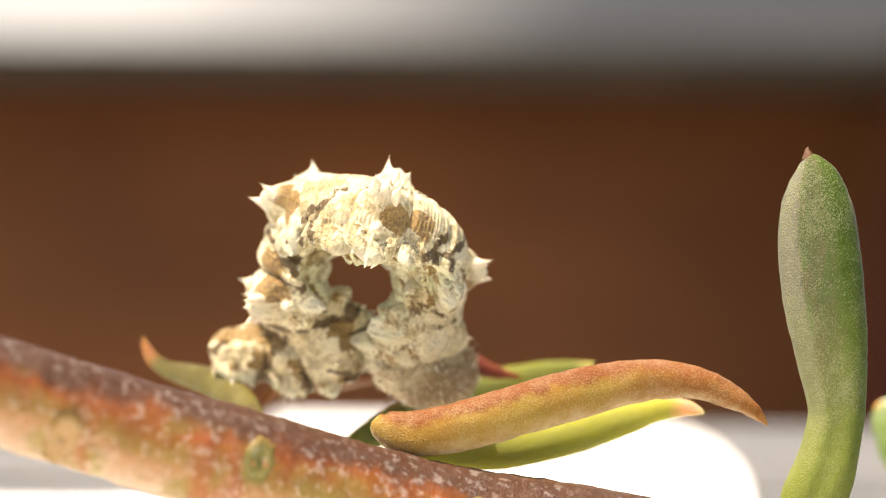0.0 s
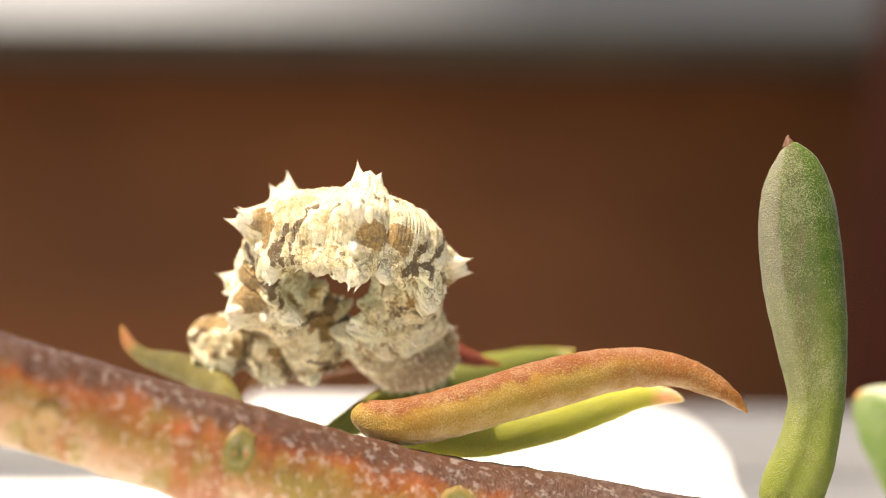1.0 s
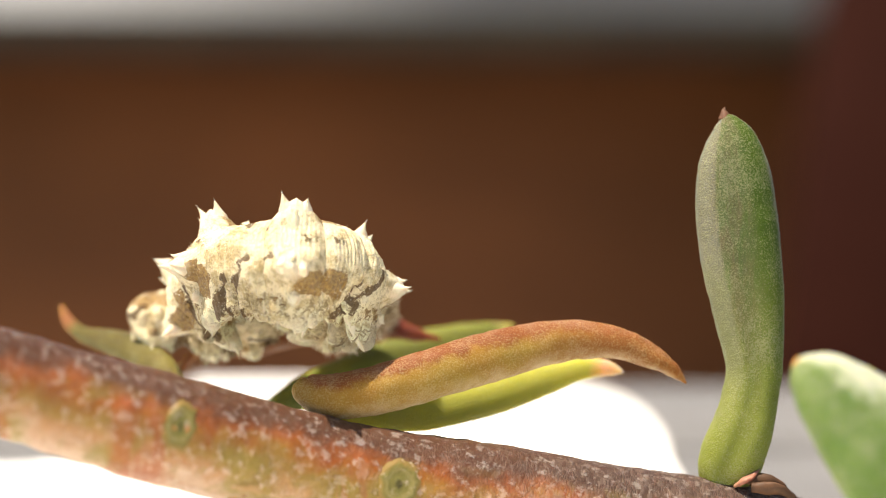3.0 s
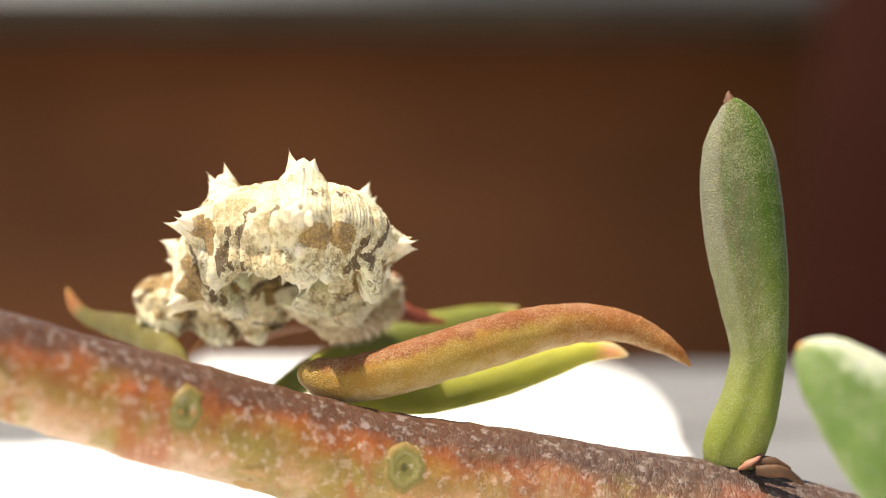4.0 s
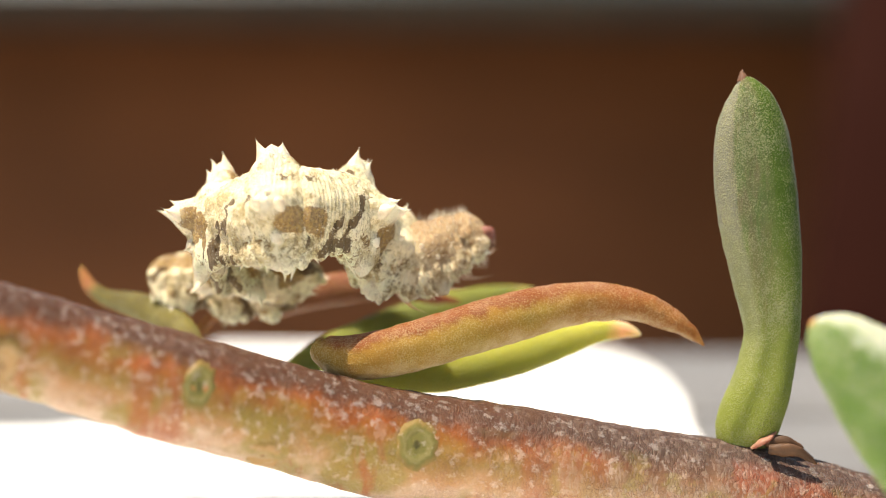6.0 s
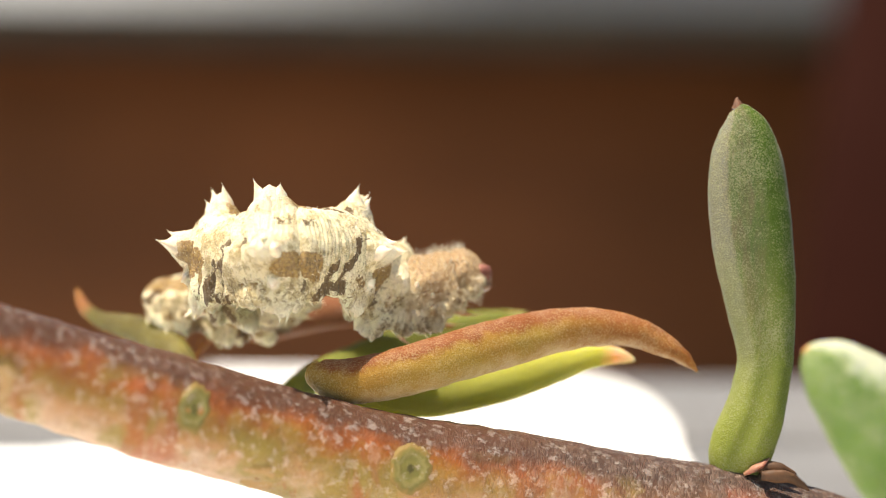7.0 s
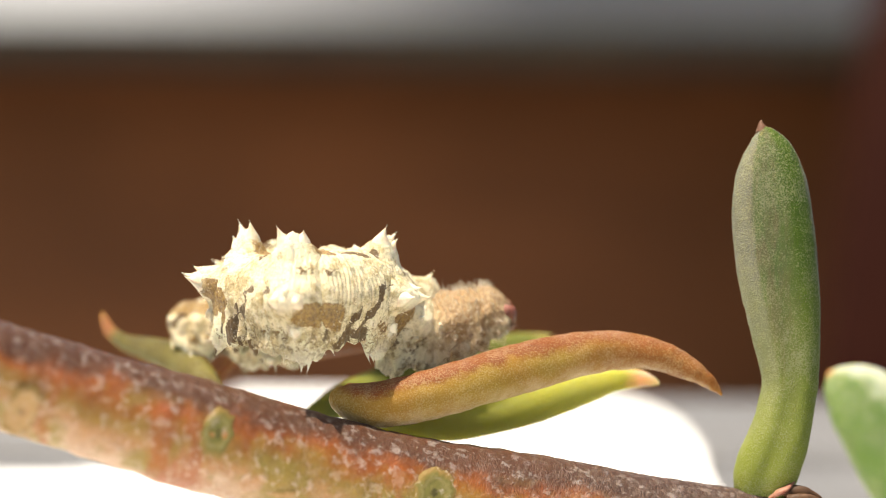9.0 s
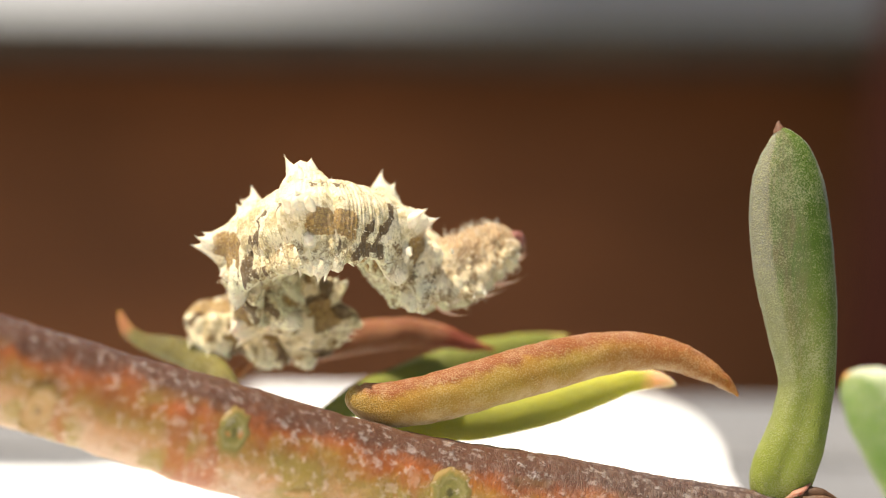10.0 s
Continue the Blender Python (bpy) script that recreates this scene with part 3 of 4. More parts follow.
# ---- the caterpillar ----
# centre line from the clasping rear end to the head: (u, v, d, dorsal way as right, up, towards the viewer)
TUCKED = [(292, 506, 4.7, -0.3, 0.75, 0.55), (340, 515, 4.6, -0.1, 0.8, 0.5), (400, 520, 4.4, 0, 0.7, 0.7), (462, 516, 4.0, -0.2, 0.4, 0.9), (458, 484, 3.7, -0.6, 0.1, 0.8), (396, 446, 2.5, -0.95, 0.05, 0.2),
          (424, 374, 1.2, -0.60, 0.76, 0.26), (466, 358, -0.2, -0.36, 0.75, 0.55), (546, 354, -1.0, 0, 0.78, 0.62), (618, 364, -0.2, 0.38, 0.75, 0.5), (632, 388, 1.1, 0.62, 0.74, 0.24), (622, 458, 2.5, 0.9, -0.1, 0.4),
          (602, 504, 3.4, 0.4, -0.75, 0.4), (642, 518, 4.2, 0.4, -0.8, 0.2), (684, 508, 4.8, 0.5, -0.7, 0.2)]
STRETCHED = [(292, 506, 4.7, -0.3, 0.75, 0.55), (340, 515, 4.6, -0.1, 0.8, 0.5), (400, 520, 4.4, 0, 0.7, 0.7), (464, 516, 4.0, -0.2, 0.4, 0.9), (462, 484, 3.7, -0.6, 0.1, 0.8), (406, 450, 2.9, -0.92, 0.1, 0.3),
             (382, 380, 1.3, -0.66, 0.74, 0.22), (418, 354, -0.2, -0.42, 0.75, 0.5), (474, 326, -1.0, -0.08, 0.82, 0.52), (540, 331, -0.4, 0.24, 0.82, 0.45), (588, 354, 1.0, 0.56, 0.82, 0.10), (648, 424, 2.4, 0.42, 0.88, 0.2),
             (700, 446, 2.4, 0.15, 1, 0.2), (754, 426, 2.8, 0, 1, 0.15), (806, 398, 3.1, -0.05, 1, 0.1)]
HINGE = spot(430, 515, 3.0)
# how much of the upward reach each station takes when the body rears up
REACH = (0, 0, 0, 0.05, 0.2, 0.5, 1, 0.6, 0.18, 0.1, 0.1, 0.1, 0.05, 0, 0)
# lift in mm for each degree of nod towards the viewer: the arch's crown stays up, its front flank sags while tucked
CROWN = (0, 0, 0, 0, 0, 0, 0, 0.010, 0.020, 0.008, 0, 0, 0, 0, 0)
# how much the rear of the arch sinks as the body leans forward
DIP = (0, 0, 0, 0, 0, 0.008, 0.016, 0.010, 0.003, 0, 0, 0, 0, 0, 0)
SAG = (0, 0, 0, 0, 0, 0, 0, 0, 0, 0.008, 0.032, 0.012, 0, 0, 0)
# how much the raised head rises while the stretched body leans back
RAISE = (0, 0, 0, 0, 0, 0, 0, 0, 0, 0.10, 0.20, 0.45, 0.75, 0.95, 1)
# (seconds, stretch from 0 to 1, nod in degrees towards the viewer)
POSTURE = [(0, 0, -22), (0.1, 0, -21), (0.2, 0, 22), (0.3, 0, 23), (0.4, 0, 24), (0.5, 0, 25), (0.6, 0, -11), (0.8, 0, -10), (1.0, 0, -10), (1.1, 0, -9), (1.2, 0, 6), (1.3, 0, 16), (1.4, 0, 14), (1.6, 0, 13), (1.7, 0, 8), (2.0, 0, 7),
           (2.2, 0, 10), (2.7, 0, 15), (3.3, 0, 22), (3.5, 0, 19), (3.7, 0, 14), (3.8, 0, 5), (4.0, 0, 6), (4.1, 0, 2), (4.3, 0, -6), (4.5, 0, 0), (4.7, 0, 5), (4.9, 0, 9), (5.0, 0, 23), (5.3, 0, 22), (5.4, 0, 0)]
POSTURE += [(5.5, 1, 7), (5.6, 1, 21), (5.7, 1, 9), (6.2, 1, 16), (6.8, 1, 24), (7.0, 1, 19), (7.2, 1, 17), (7.4, 1, 13), (7.5, 1, 14), (7.6, 1, 6), (7.7, 1, 0), (7.9, 1, -2), (8.1, 1, 0), (8.2, 1, 7), (8.4, 1, 10), (8.5, 1, 10), (8.6, 1, 34),
            (8.8, 1, 35), (9.0, 1, 26), (9.1, 1, 20), (9.3, 1, 18), (9.5, 1, 22), (9.6, 1, -4), (9.8, 1, -3), (10.0, 1, 0)]
# pieces of the body by station, and the half thickness in mm at each station
PIECES = (0.1, 0.75, 1.4, 2.05, 2.7, 3.4, 4.1, 5.0, 5.55, 6.1, 6.75, 7.35, 8.0, 8.65, 9.35, 10.0, 10.6, 11.2, 11.9, 12.6, 13.25, 13.85)
GIRTH = (0.86, 1.04, 1.08, 1.14, 1.30, 1.46, 1.44, 1.44, 1.52, 1.44, 1.44, 1.48, 1.38, 1.28, 1.12)
# stations of the segments that carry horns, and how strong they are
HORNED = ((0.75, 0.35), (2.05, 0.45), (3.4, 0.5), (5.0, 1.0), (6.1, 1.0), (8.0, 1.0), (10.0, 1.0), (11.2, 0.6), (12.6, 0.3))


def way(right, up, towards):
    return RIGHT * right + ABOVE * up - AHEAD * towards


def chain(stretch, nod):
    """Poses of all the pieces in world space."""
    rows = []
    for n, (a, b) in enumerate(zip(TUCKED, STRETCHED)):
        mid = [x + (y - x) * stretch for x, y in zip(a, b)]
        p, d = spot(*mid[:3]), way(*mid[3:])
        bend = radians(nod) * max(0.0, min(1.0, (n - 2.5) / 2.5))
        turn = Matrix.Rotation(bend, 3, "X")
        turn = Matrix.Rotation(bend * 0.43 * stretch, 3, AHEAD) @ turn
        p = HINGE + turn @ (p - HINGE) + ABOVE * (max(0.0, -nod) * REACH[n] * 0.075 * MM)
        p += ABOVE * (max(0.0, nod) * (CROWN[n] - SAG[n]) * (1 - stretch) * MM)
        p -= ABOVE * (max(0.0, nod) * DIP[n] * MM)
        p += ABOVE * (stretch * max(0.0, 11 - nod) * RAISE[n] * 0.055 * MM)
        rows.append((*p, *(turn @ d)))
    poses = []
    for s in PIECES:
        here = spline(rows, s)
        t = Vector(spline(rows, min(s + 0.25, 14.0))[:3] - spline(rows, max(s - 0.25, 0.0))[:3]).normalized()
        d = Vector(here[3:])
        d = (d - t * d.dot(t)).normalized()
        side = d.cross(t)
        m = Matrix((t, side, d)).transposed().to_4x4()
        m.translation = Vector(here[:3])
        poses.append(m)
    return poses


def posture(t):
    times = [r[0] for r in POSTURE]
    return np.interp(t, times, [r[1] for r in POSTURE]), np.interp(t, times, [r[2] for r in POSTURE])


def arc_table():
    """Length in mm along the centre line, at steps of a twentieth of a station."""
    line = [np.array(spot(*spline(TUCKED, k / 20)[:3])) for k in range(281)]
    line2 = [np.array(spot(*spline(STRETCHED, k / 20)[:3])) for k in range(281)]
    total, out = 0.0, [0.0]
    for k in range(280):
        total += 500.0 * (np.linalg.norm(line[k + 1] - line[k]) + np.linalg.norm(line2[k + 1] - line2[k]))
        out.append(total)
    return out


ARCS = np.array(arc_table())
STEPS = np.arange(281) / 20.0
GIRTHS = np.interp(STEPS, range(15), GIRTH)


def arc_at(s):
    return float(np.interp(s, STEPS, ARCS))


def girth_at(arc):
    return float(np.interp(arc, ARCS, GIRTHS))


HORN_ARCS = [(arc_at(s), g) for s, g in HORNED]
TAIL_TO = arc_at(3.7)
FORE_FROM = arc_at(10.4)
WARM_FROM, WARM_TO = arc_at(11.7), arc_at(12.6)


def bump_at(gap, power=1.0):
    return max(0.0, 1.0 - gap) ** power


def skin_at(arc, a, owner=None):
    """Radius in mm of the body at a length along it and an angle from the back, and the masks patch, stripe and pale.
    Mounds and knobs rise on the piece whose station carries them alone."""
    deg = abs(math.degrees(a if a <= math.pi else a - 2 * math.pi))
    base = girth_at(arc)
    n = min(range(len(HORN_ARCS)), key=lambda k: abs(arc - HORN_ARCS[k][0]))
    at, g = HORN_ARCS[n]
    own = g if owner is not None and abs(arc_at(owner) - at) < 0.01 else 0.0
    x = arc - at
    if arc > at:
        room = (HORN_ARCS[n + 1][0] - at) / 2 if n + 1 < len(HORN_ARCS) else 1.5
    else:
        room = (at - HORN_ARCS[n - 1][0]) / 2 if n else 1.5
    room = max(room, 0.7)
    f = x / room
    q = Vector((arc, math.sin(a) * base, math.cos(a) * base + 3.0))
    n1, n2, n3 = noise.noise(q * 0.9), noise.noise(q * 2.3), noise.noise(q * 5.7)
    wide = base * 0.01745
    # the body: a full back and flank, a narrower belly
    r = base * (1.0 if deg < 96 else 1.0 - 0.16 * min(1.0, (deg - 96) / 30))
    r += 0.10 * own * (math.exp(-(x / 0.6) ** 2) - 0.4)
    r -= 0.17 * math.exp(-((1 - abs(f)) * room / 0.14) ** 2) * (0.35 if deg < 60 else 1.0)
    r += 0.07 * n1 + (0.06 if deg < 75 else 0.12) * n2 + (0.028 if deg < 75 else 0.055) * n3
    # the horn's foot: a steep mound drawn out along the body, with a saddle in the middle
    foot = math.hypot(x / 1.0, (deg - 38) * wide / 0.70)
    r += 0.85 * own * bump_at(foot, 1.15) * (1 - 0.12 * math.exp(-(x / 0.2) ** 2))
    # a knob on the flank
    knob = math.hypot((x - 0.05) / 0.26, (deg - 80) * wide / 0.26)
    r += 0.26 * own * bump_at(knob, 0.8)
    # the hanging fold along the flank, drawn to a lobe on each segment and toothed
    lobe = math.exp(-((f - 0.05) / 0.5) ** 2)
    lie = 103 + 9 * lobe + 8 * n1
    tooth = abs((arc * 1.9) % 1.0 - 0.5) * 2
    over = deg - lie
    fold = math.exp(-(over / (20 if over < 0 else 5.5)) ** 2)
    tail = 0.45 if arc < TAIL_TO else 1.0
    tail *= 1.0 - 0.5 * max(0.0, min(1.0, (arc - WARM_FROM) / (WARM_TO - WARM_FROM)))
    r += tail * fold * (0.42 + 0.62 * lobe * (0.5 + 0.5 * min(1.0, g + 0.3)) + 0.10 * tooth ** 3 + 0.14 * n2)
    # crumpled lobes below the fold
    low = math.exp(-((deg - 134 - 8 * n1) / 9) ** 2)
    r += tail * low * (0.30 * math.exp(-((f + 0.35) / 0.4) ** 2) + 0.16 * n2 + 0.10)
    # fine beaded rings across the back and flank
    flat = (1.0 - 0.85 * bump_at(foot, 0.5)) * (1.0 if deg < 85 else max(0.0, 1 - (deg - 85) / 18))
    phase = 2 * math.pi * (arc + 0.05 * n1) / 0.165
    r += 0.026 * flat * math.cos(phase) * (0.65 + 0.35 * math.cos(2 * math.pi * a * base / 0.14 + 3 * math.floor(phase / (2 * math.pi))))
    # masks
    patch = 1.3 * math.exp(-((deg - 60 + 10 * n1) / 22) ** 4) * math.exp(-((x - 0.62 + 0.25 * n2) / 0.46) ** 4) * min(1.0, g + 0.3)
    low_patch = 0.7 * math.exp(-((deg - 121) / 9) ** 2) * (0.7 + 0.8 * n2) + 0.8 * math.exp(-((deg - 84) / 12) ** 2) * math.exp(-((x + 0.5) / 0.35) ** 2) * max(0.0, n1 + 0.4)
    patch = max(patch, low_patch, (1.0 + n2) * math.exp(-(deg / 30) ** 2) if arc < HORN_ARCS[1][0] else 0.0)
    # a slanting dark band that meets the crease low on the flank
    slant = (x - room * (1.42 - 0.010 * (deg - 25)) + 0.28 * n2) / 0.21
    before = (x + 2 * room - room * (1.42 - 0.010 * (deg - 25)) + 0.28 * n2) / 0.21
    band = max(math.exp(-slant ** 2), math.exp(-before ** 2))
    stripe = band * (1.0 if 28 < deg < 98 else max(0.0, 1 - (28 - deg) / 14 if deg < 28 else 1 - (deg - 98) / 10)) * (0.95 + 0.6 * noise.noise(q * 1.7 + Vector((4, 1, 2))))
    stripe = max(stripe, 1.0 * math.exp(-((deg - 94) / 10) ** 2) * math.exp(-((1 - abs(f)) * room / 0.26) ** 2))
    stripe = max(stripe, 0.42 * math.exp(-(deg / 8) ** 2) * math.exp(-((x - 0.5) / 0.5) ** 2))
    fore = 1.0 - 0.65 * max(0.0, min(1.0, (arc - FORE_FROM) / 1.0))
    patch, stripe = patch * fore, stripe * fore
    pale = max(bump_at(foot, 0.8) * own, bump_at(knob * 0.8, 0.5) * own, 0.9 * fold * lobe)
    return r, patch, max(0.0, stripe), pale


def segment_mesh(index):
    """A stretch of the body along x; z is the back. Its ends close inside the neighbours."""
    s = PIECES[index]
    mid = arc_at(s)
    lo = arc_at(PIECES[index - 1]) if index else mid - 1.0
    hi = arc_at(PIECES[index + 1]) if index + 1 < len(PIECES) else mid + 1.1
    back, ahead = (mid - lo) / 2 + 0.5, (hi - mid) / 2 + 0.5
    if s in dict(HORNED):
        back, ahead = max(back, 1.15), max(ahead, 1.15)
    last, first = index + 1 == len(PIECES), index == 0
    if last:
        ahead = 0.95
    bm = bmesh.new()
    layers = [bm.verts.layers.float.new(k) for k in ("side", "patch", "stripe", "pale", "warm")]
    body = bm.verts.layers.float_vector.new("body")
    along = max(36, int((back + ahead) / 0.034))
    around = 112
    rings = []
    for k in range(along + 1):
        # closer rings at the rounded ends
        e = k / along
        x = -back + (back + ahead) * (e - 0.04 * math.sin(4 * math.pi * e) / 2)
        cap_b = 0.85 if first else 0.5
        cap_a = 0.95 if last else 0.5
        w = 1.0
        if x < -back + cap_b:
            w = math.sqrt(max(0.0, 1 - ((-back + cap_b - x) / cap_b) ** 2))
        if x > ahead - cap_a:
            w = min(w, math.sqrt(max(0.0, 1 - ((x - ahead + cap_a) / cap_a) ** 2)))
        arc = mid + x
        warm = max(0.0, min(1.0, (arc - WARM_FROM) / (WARM_TO - WARM_FROM)))
        ring = []
        for j in range(around):
            a = 2 * math.pi * j / around
            r, patch, stripe, pale = skin_at(arc, a, s)
            if not (first or last):
                w2 = 0.45 + 0.55 * w
            else:
                w2 = max(w, 0.02)
            r *= w2
            y, z = math.sin(a), math.cos(a)
            vert = bm.verts.new((x * MM, r * y * MM, r * z * MM))
            vert[layers[0]], vert[layers[1]], vert[layers[2]], vert[layers[3]], vert[layers[4]] = 0.5 + 0.5 * z, patch, stripe, pale, warm
            vert[body] = (arc, r * y, r * z)
            ring.append(vert)
        rings.append(ring)
    for a, b in zip(rings, rings[1:]):
        for j in range(around):
            bm.faces.new((a[j], a[(j + 1) % around], b[(j + 1) % around], b[j]))
    bm.faces.new(list(reversed(rings[0])))
    bm.faces.new(rings[-1])
    return bm


def bmesh_ball(size, place, thin=0.5):
    """A small flattened, uneven bead."""
    bm = bmesh.new()
    bmesh.ops.create_icosphere(bm, subdivisions=2, radius=size * MM)
    for v in bm.verts:
        v.co *= 1 + 0.25 * noise.noise(v.co * 9000)
        v.co.y *= thin
        v.co += Vector(place) * MM
    return bm


def bristles(parent, index, count, long_mm):
    """Short fine hairs all round a stretch of the body."""
    rng = random.Random(index)
    mid = arc_at(PIECES[index])
    bm = bmesh.new()
    for _ in range(count):
        a, x = rng.uniform(0, 2 * math.pi), rng.uniform(-0.55, 0.55)
        out = Vector((rng.uniform(-0.3, 0.5), math.sin(a), math.cos(a))).normalized()
        r = skin_at(mid + x, a, PIECES[index])[0] * 0.98
        if index + 1 == len(PIECES):
            r *= math.sqrt(max(0.1, 1 - max(0.0, x) ** 2))
        p = Vector((x, math.sin(a) * r, math.cos(a) * r))
        across = out.cross(Vector((1, 0.2, 0.1))).normalized()
        other = out.cross(across)
        bend = Vector((rng.uniform(-0.2, 0.3), rng.uniform(-0.2, 0.2), rng.uniform(-0.2, 0.2)))
        size = rng.uniform(0.5, 1.0) * long_mm
        rings = []
        for h, w in ((0.0, 0.024), (0.55, 0.014), (1.0, 0.004)):
            c = p + out * (h * size) + bend * (h * h * size)
            rings.append([bm.verts.new((c + (across * math.cos(k * 2.1) + other * math.sin(k * 2.1)) * w) * MM) for k in range(3)])
        for r0, r1 in zip(rings, rings[1:]):
            for k in range(3):
                bm.faces.new((r0[k], r0[(k + 1) % 3], r1[(k + 1) % 3], r1[k]))
    ob = part("bristles", bm, HORN, parent, "sparse fine pale bristles")
    ob["kind"] = "stuff"
    return ob


def on_skin(index, x, degrees, sink=0.0):
    """A place on a stretch of the body, x mm along it, degrees from the back towards the near flank, and the outward way."""
    a = -radians(degrees) % (2 * math.pi)
    r = skin_at(arc_at(PIECES[index]) + x, a, PIECES[index])[0] - sink
    out = Vector((0, math.sin(a), math.cos(a)))
    return Vector((x, out.y * r, out.z * r)), out


def spiracle(parent, index, sgn):
    """A tiny dark oval breathing pore on the flank."""
    bm = bmesh.new()
    for k in range(14):
        a = 2 * math.pi * k / 14
        for j in range(6):
            b = 2 * math.pi * j / 6
            w = 0.022 * math.cos(b)
            bm.verts.new((((0.055 + w) * math.cos(a)) * MM, ((0.095 + w) * math.sin(a)) * MM, 0.022 * math.sin(b) * MM))
    bm.verts.ensure_lookup_table()
    for k in range(14):
        for j in range(6):
            bm.faces.new([bm.verts[6 * (i % 14) + (m % 6)] for i, m in ((k, j), (k + 1, j), (k + 1, j + 1), (k, j + 1))])
    bmesh.ops.recalc_face_normals(bm, faces=bm.faces)
    ob = part("spiracle", bm, SPIRACLE, parent, "tiny dark oval breathing pore")
    place, out = on_skin(index, -0.35, 88 * sgn, 0.0)
    ob.matrix_basis = Matrix.Translation(place * MM) @ out.to_track_quat("Z", "X").to_matrix().to_4x4()
    return ob


def horn_mesh(base, height, bend, seed, hair=True):
    """A fleshy cone with a flared foot, an uneven skin and a short bristle at its tip; z is up."""
    bm = bmesh.new()
    pale = bm.verts.layers.float.new("pale")
    rows = [(1.75, -0.85), (1.45, -0.42), (1.16, -0.10), (0.90, 0.10), (0.66, 0.30), (0.45, 0.50), (0.28, 0.70), (0.15, 0.87), (0.06, 1.0)]
    if hair:
        rows += [(0.04, 1.10), (0.012, 1.24)]
    prev = None
    for r, h in rows:
        off = bend * h * h * height
        ring = []
        for j in range(16):
            a = 2 * math.pi * j / 16
            k = base * r * (1 + 0.16 * noise.noise(Vector((math.cos(a) * 1.6, math.sin(a) * 1.6, seed + h * 2))))
            ring.append(bm.verts.new(((math.cos(a) * k + off) * MM, math.sin(a) * k * 0.85 * MM, h * height * MM)))
            ring[-1][pale] = 1.0
        if prev:
            for j in range(16):
                bm.faces.new((prev[j], prev[(j + 1) % 16], ring[(j + 1) % 16], ring[j]))
        prev = ring
    bm.faces.new(prev)
    bmesh.ops.recalc_face_normals(bm, faces=bm.faces)
    return bm


def plant_horn(parent, index, x, degrees, base, height, seed, name="tubercle", lean=0.0, material=None, bend=0.15, sink=0.04):
    """Sets a cone on a stretch of the body, leaning by some degrees towards the head."""
    place, out = on_skin(index, x, degrees, sink)
    out = (out + Vector((math.sin(radians(lean)), 0, 0))).normalized()
    ob = part(name, horn_mesh(base, height, bend, seed), material or HORN, parent)
    ob.matrix_basis = Matrix.Translation(place * MM) @ out.to_track_quat("Z", "X").to_matrix().to_4x4()
    return ob


def build_head(seg, index):
    """Face, eyes, feelers and mouthparts at the front of the last stretch of the body."""
    part("face_plate", bmesh_ball(0.40, (0.72, -0.50, 0.08), 0.7), FACE, seg, "dark reddish face plate")
    for y in (-1, 1):
        part("cheek", bmesh_ball(0.42, (0.62, -0.40 * y, -0.25), 0.8), HEAD_SKIN, seg, "rounded tan cheek")
        for k in range(4):
            part("eye", bmesh_ball(0.045, (0.86 - 0.08 * k, -0.72 * y, -0.34 + 0.06 * (k % 2)), 0.9), TIP_BROWN, seg, "tiny black eye")
        for k, (name, x, deg, base, tall, lean) in enumerate((("mouthpart", 0.62, 148, 0.10, 0.34, 60), ("antenna", 0.55, 112, 0.06, 0.34, 55), ("palp", 0.66, 132, 0.07, 0.26, 70))):
            ob = part(name, horn_mesh(base, tall, 0.4, index + y + k), LEG_SKIN, seg)
            a = radians(deg * y)
            out = Vector((math.sin(radians(lean)), -math.sin(a), math.cos(a))).normalized()
            ob.matrix_basis = Matrix.Translation(Vector((x, -math.sin(a) * 0.55, math.cos(a) * 0.55)) * MM) @ out.to_track_quat("Z", "X").to_matrix().to_4x4()


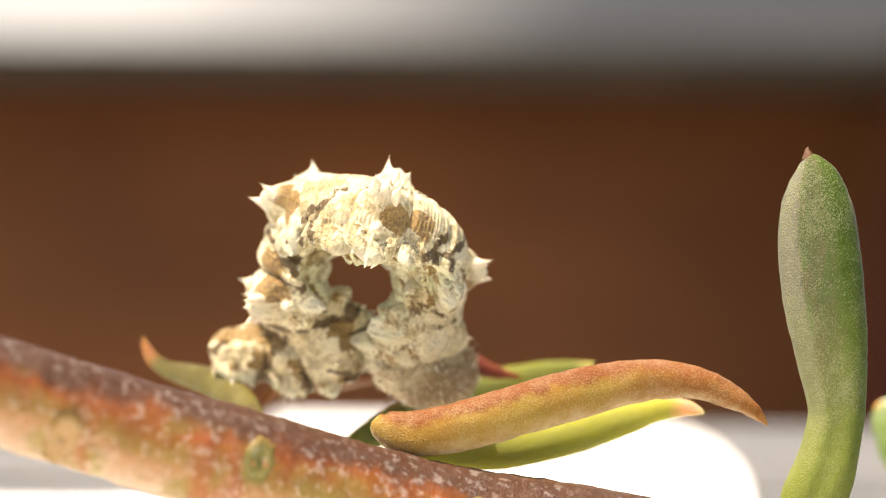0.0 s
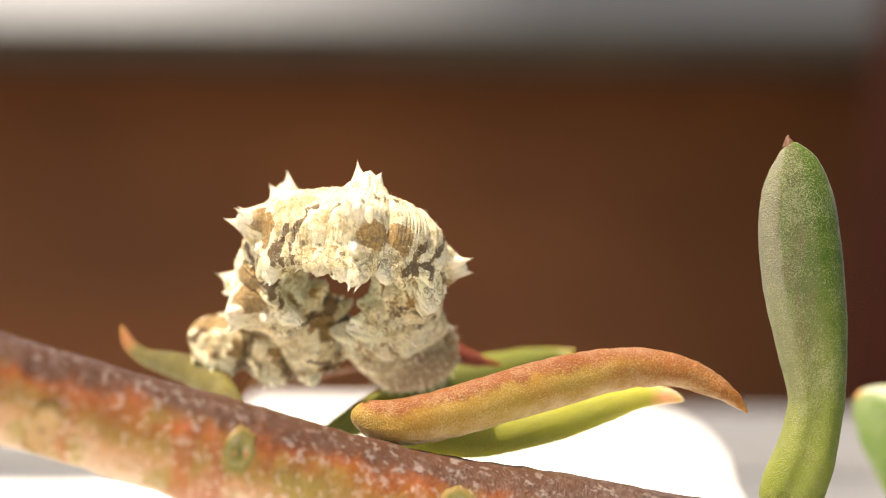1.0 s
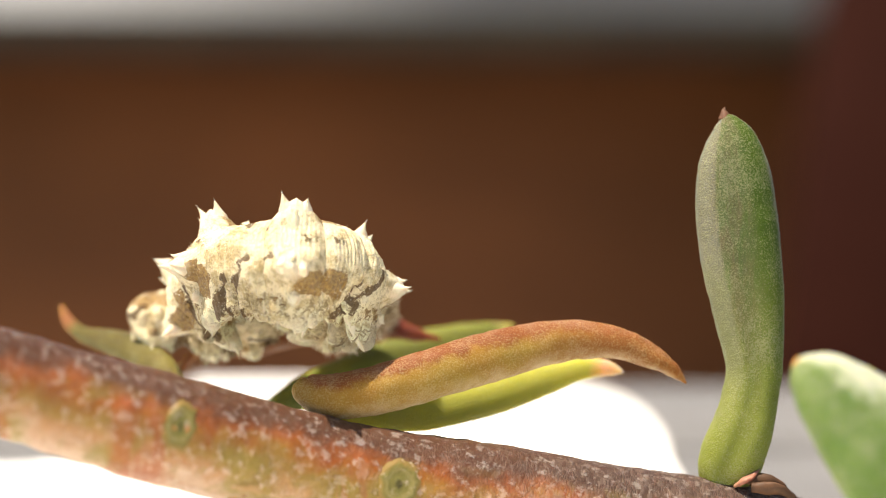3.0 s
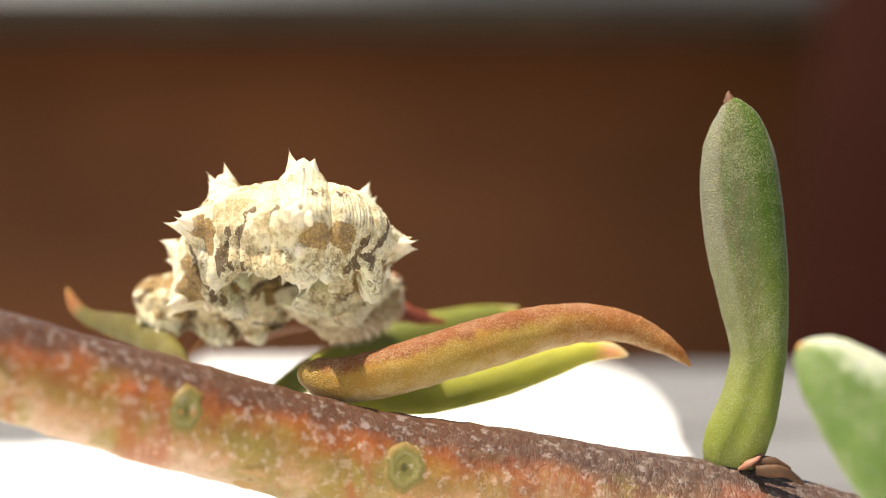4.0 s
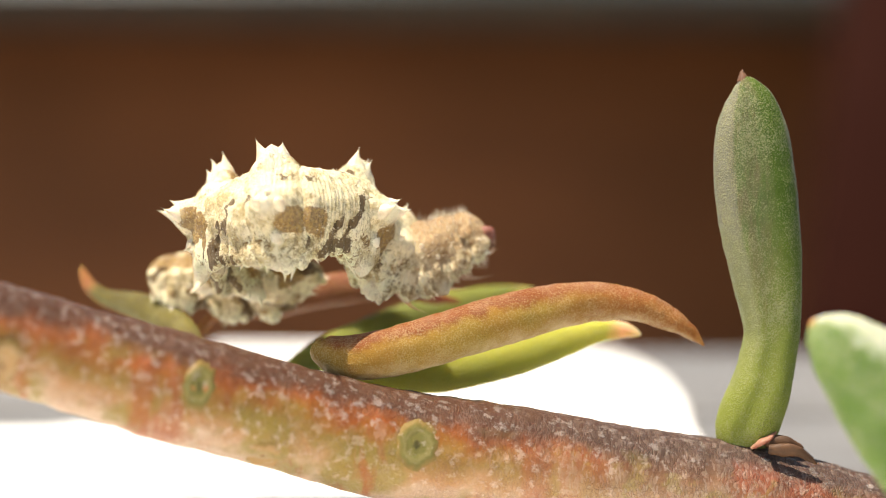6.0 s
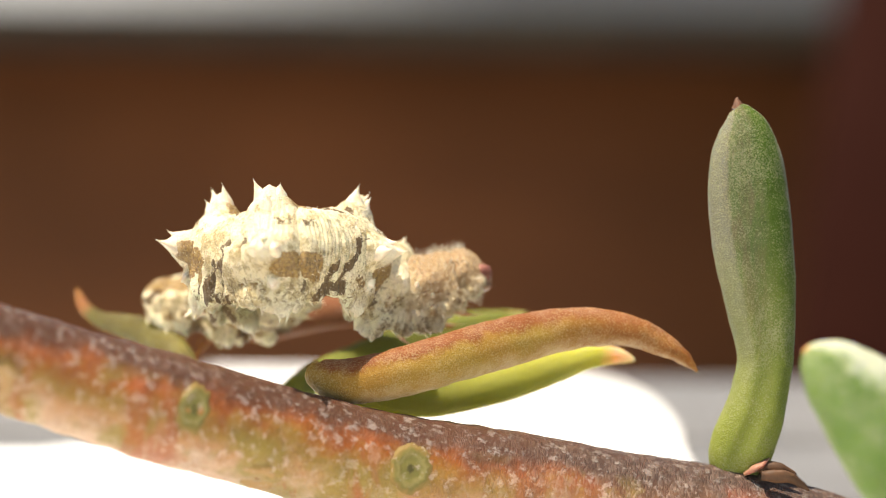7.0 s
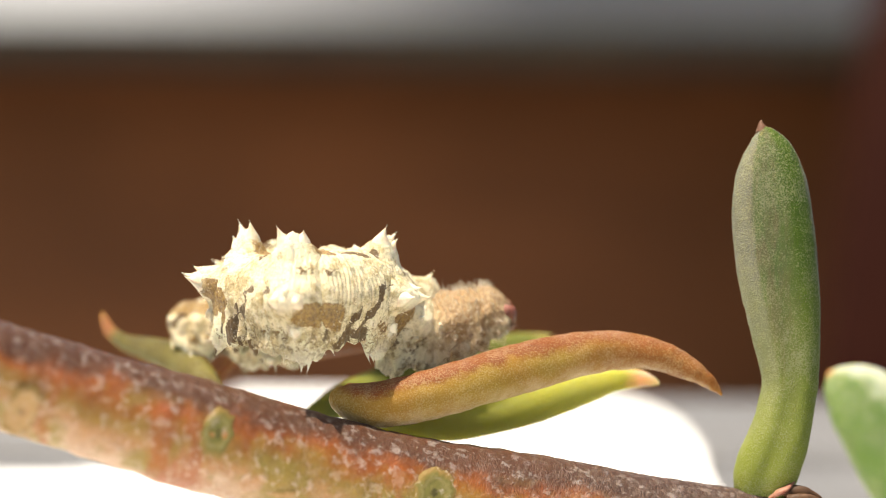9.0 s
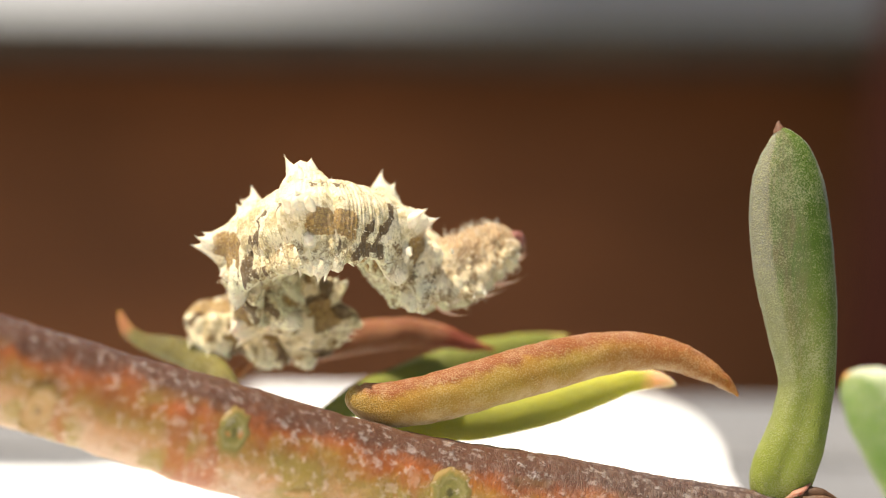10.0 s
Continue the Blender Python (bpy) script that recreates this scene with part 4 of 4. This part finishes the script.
def build_caterpillar():
    base = spot(455, 585, 3.6)
    cat = thing("caterpillar", base, label="cream spiny caterpillar with brown blotches, clasping a red leaf", category="caterpillar")
    parts = []
    horned = dict(HORNED)
    for n, s in enumerate(PIECES):
        last = n == len(PIECES) - 1
        thorax = s > 12
        seg = part("head" if last else "body_segment", segment_mesh(n), SKIN, cat, "small bristly brown head" if last else "bristly tan and reddish fore segment" if thorax else "")
        rng = random.Random(100 + n)
        g = horned.get(s, 0)
        for sgn in (1, -1):
            if g >= 0.8:
                for k, (x, deg, foot, tall, lean) in enumerate(((-0.36, 38, 0.25, 0.50, -20), (0.32, 39, 0.24, 0.46, 20), (0.0, 27, 0.14, 0.26, 0))):
                    plant_horn(seg, n, x, (deg + rng.uniform(-4, 4)) * sgn, foot, tall * g * rng.uniform(0.88, 1.1) * (0.6 if k == 1 and sgn < 0 and s == 8.0 else 1.0), n * 9 + sgn + 2 * k, lean=lean)
                plant_horn(seg, n, 0.05, 80 * sgn, 0.13, 0.14, n * 9 + sgn, "knob", material=HORN)
                spiracle(seg, n, sgn)
            elif g:
                for k, (x, deg) in enumerate(((-0.2, 38), (0.22, 60))):
                    plant_horn(seg, n, x, deg * sgn, 0.12, 0.36 * g + 0.08, n * 9 + sgn + 2 * k, lean=-8)
                spiracle(seg, n, sgn)
            # teeth along the hanging fold
            for k in range(3):
                x = -0.42 + 0.42 * k + rng.uniform(-0.1, 0.1)
                plant_horn(seg, n, x, (108 + rng.uniform(-3, 5)) * sgn, 0.085, rng.uniform(0.16, 0.34) * (0.6 if thorax else 1.2 if g else 0.8), n * 31 + k + sgn, "tooth", rng.uniform(-15, 15), SKIN)
        bristles(seg, n, 110 if thorax else 30, 0.40 if thorax else 0.14)
        if n == 0 or n == 4:
            for sgn in (1, -1):
                ob = part("proleg", horn_mesh(0.30, 0.9, 0.2, 40 + n + sgn, False), HORN, seg)
                ob.matrix_basis = Matrix.Translation(Vector((0, -0.42 * sgn, -GIRTH[0] * 0.7)) * MM) @ Matrix.Rotation(math.pi, 4, "X")
        if last:
            build_head(seg, n)
        elif s > 11.5:
            for sgn in (1, -1):
                plant_horn(seg, n, 0.2, (180 - 34) * sgn, 0.15, 0.85, 60 + n + sgn, "true_leg", 48, LEG_SKIN, 0.6)
            if s > 12.5:
                for k in range(2):
                    plant_horn(seg, n, -0.1 + 0.2 * k, 52 + 22 * k, 0.022, 0.62, n + k, "dark_hair", (70, -60)[k], TIP_BROWN, 0.2, 0.0)
        parts.append(seg)
    return cat, parts, base


CATERPILLAR, SEGMENTS, ROOT = build_caterpillar()


def motions():
    tracks = [[] for _ in SEGMENTS]
    shift = Matrix.Translation(-ROOT)
    for k in range(101):
        for rows, m in zip(tracks, chain(*posture(k / 10))):
            rows.append((k / 10, shift @ m))
    for seg, rows in zip(SEGMENTS, tracks):
        walk(seg, rows)


motions()
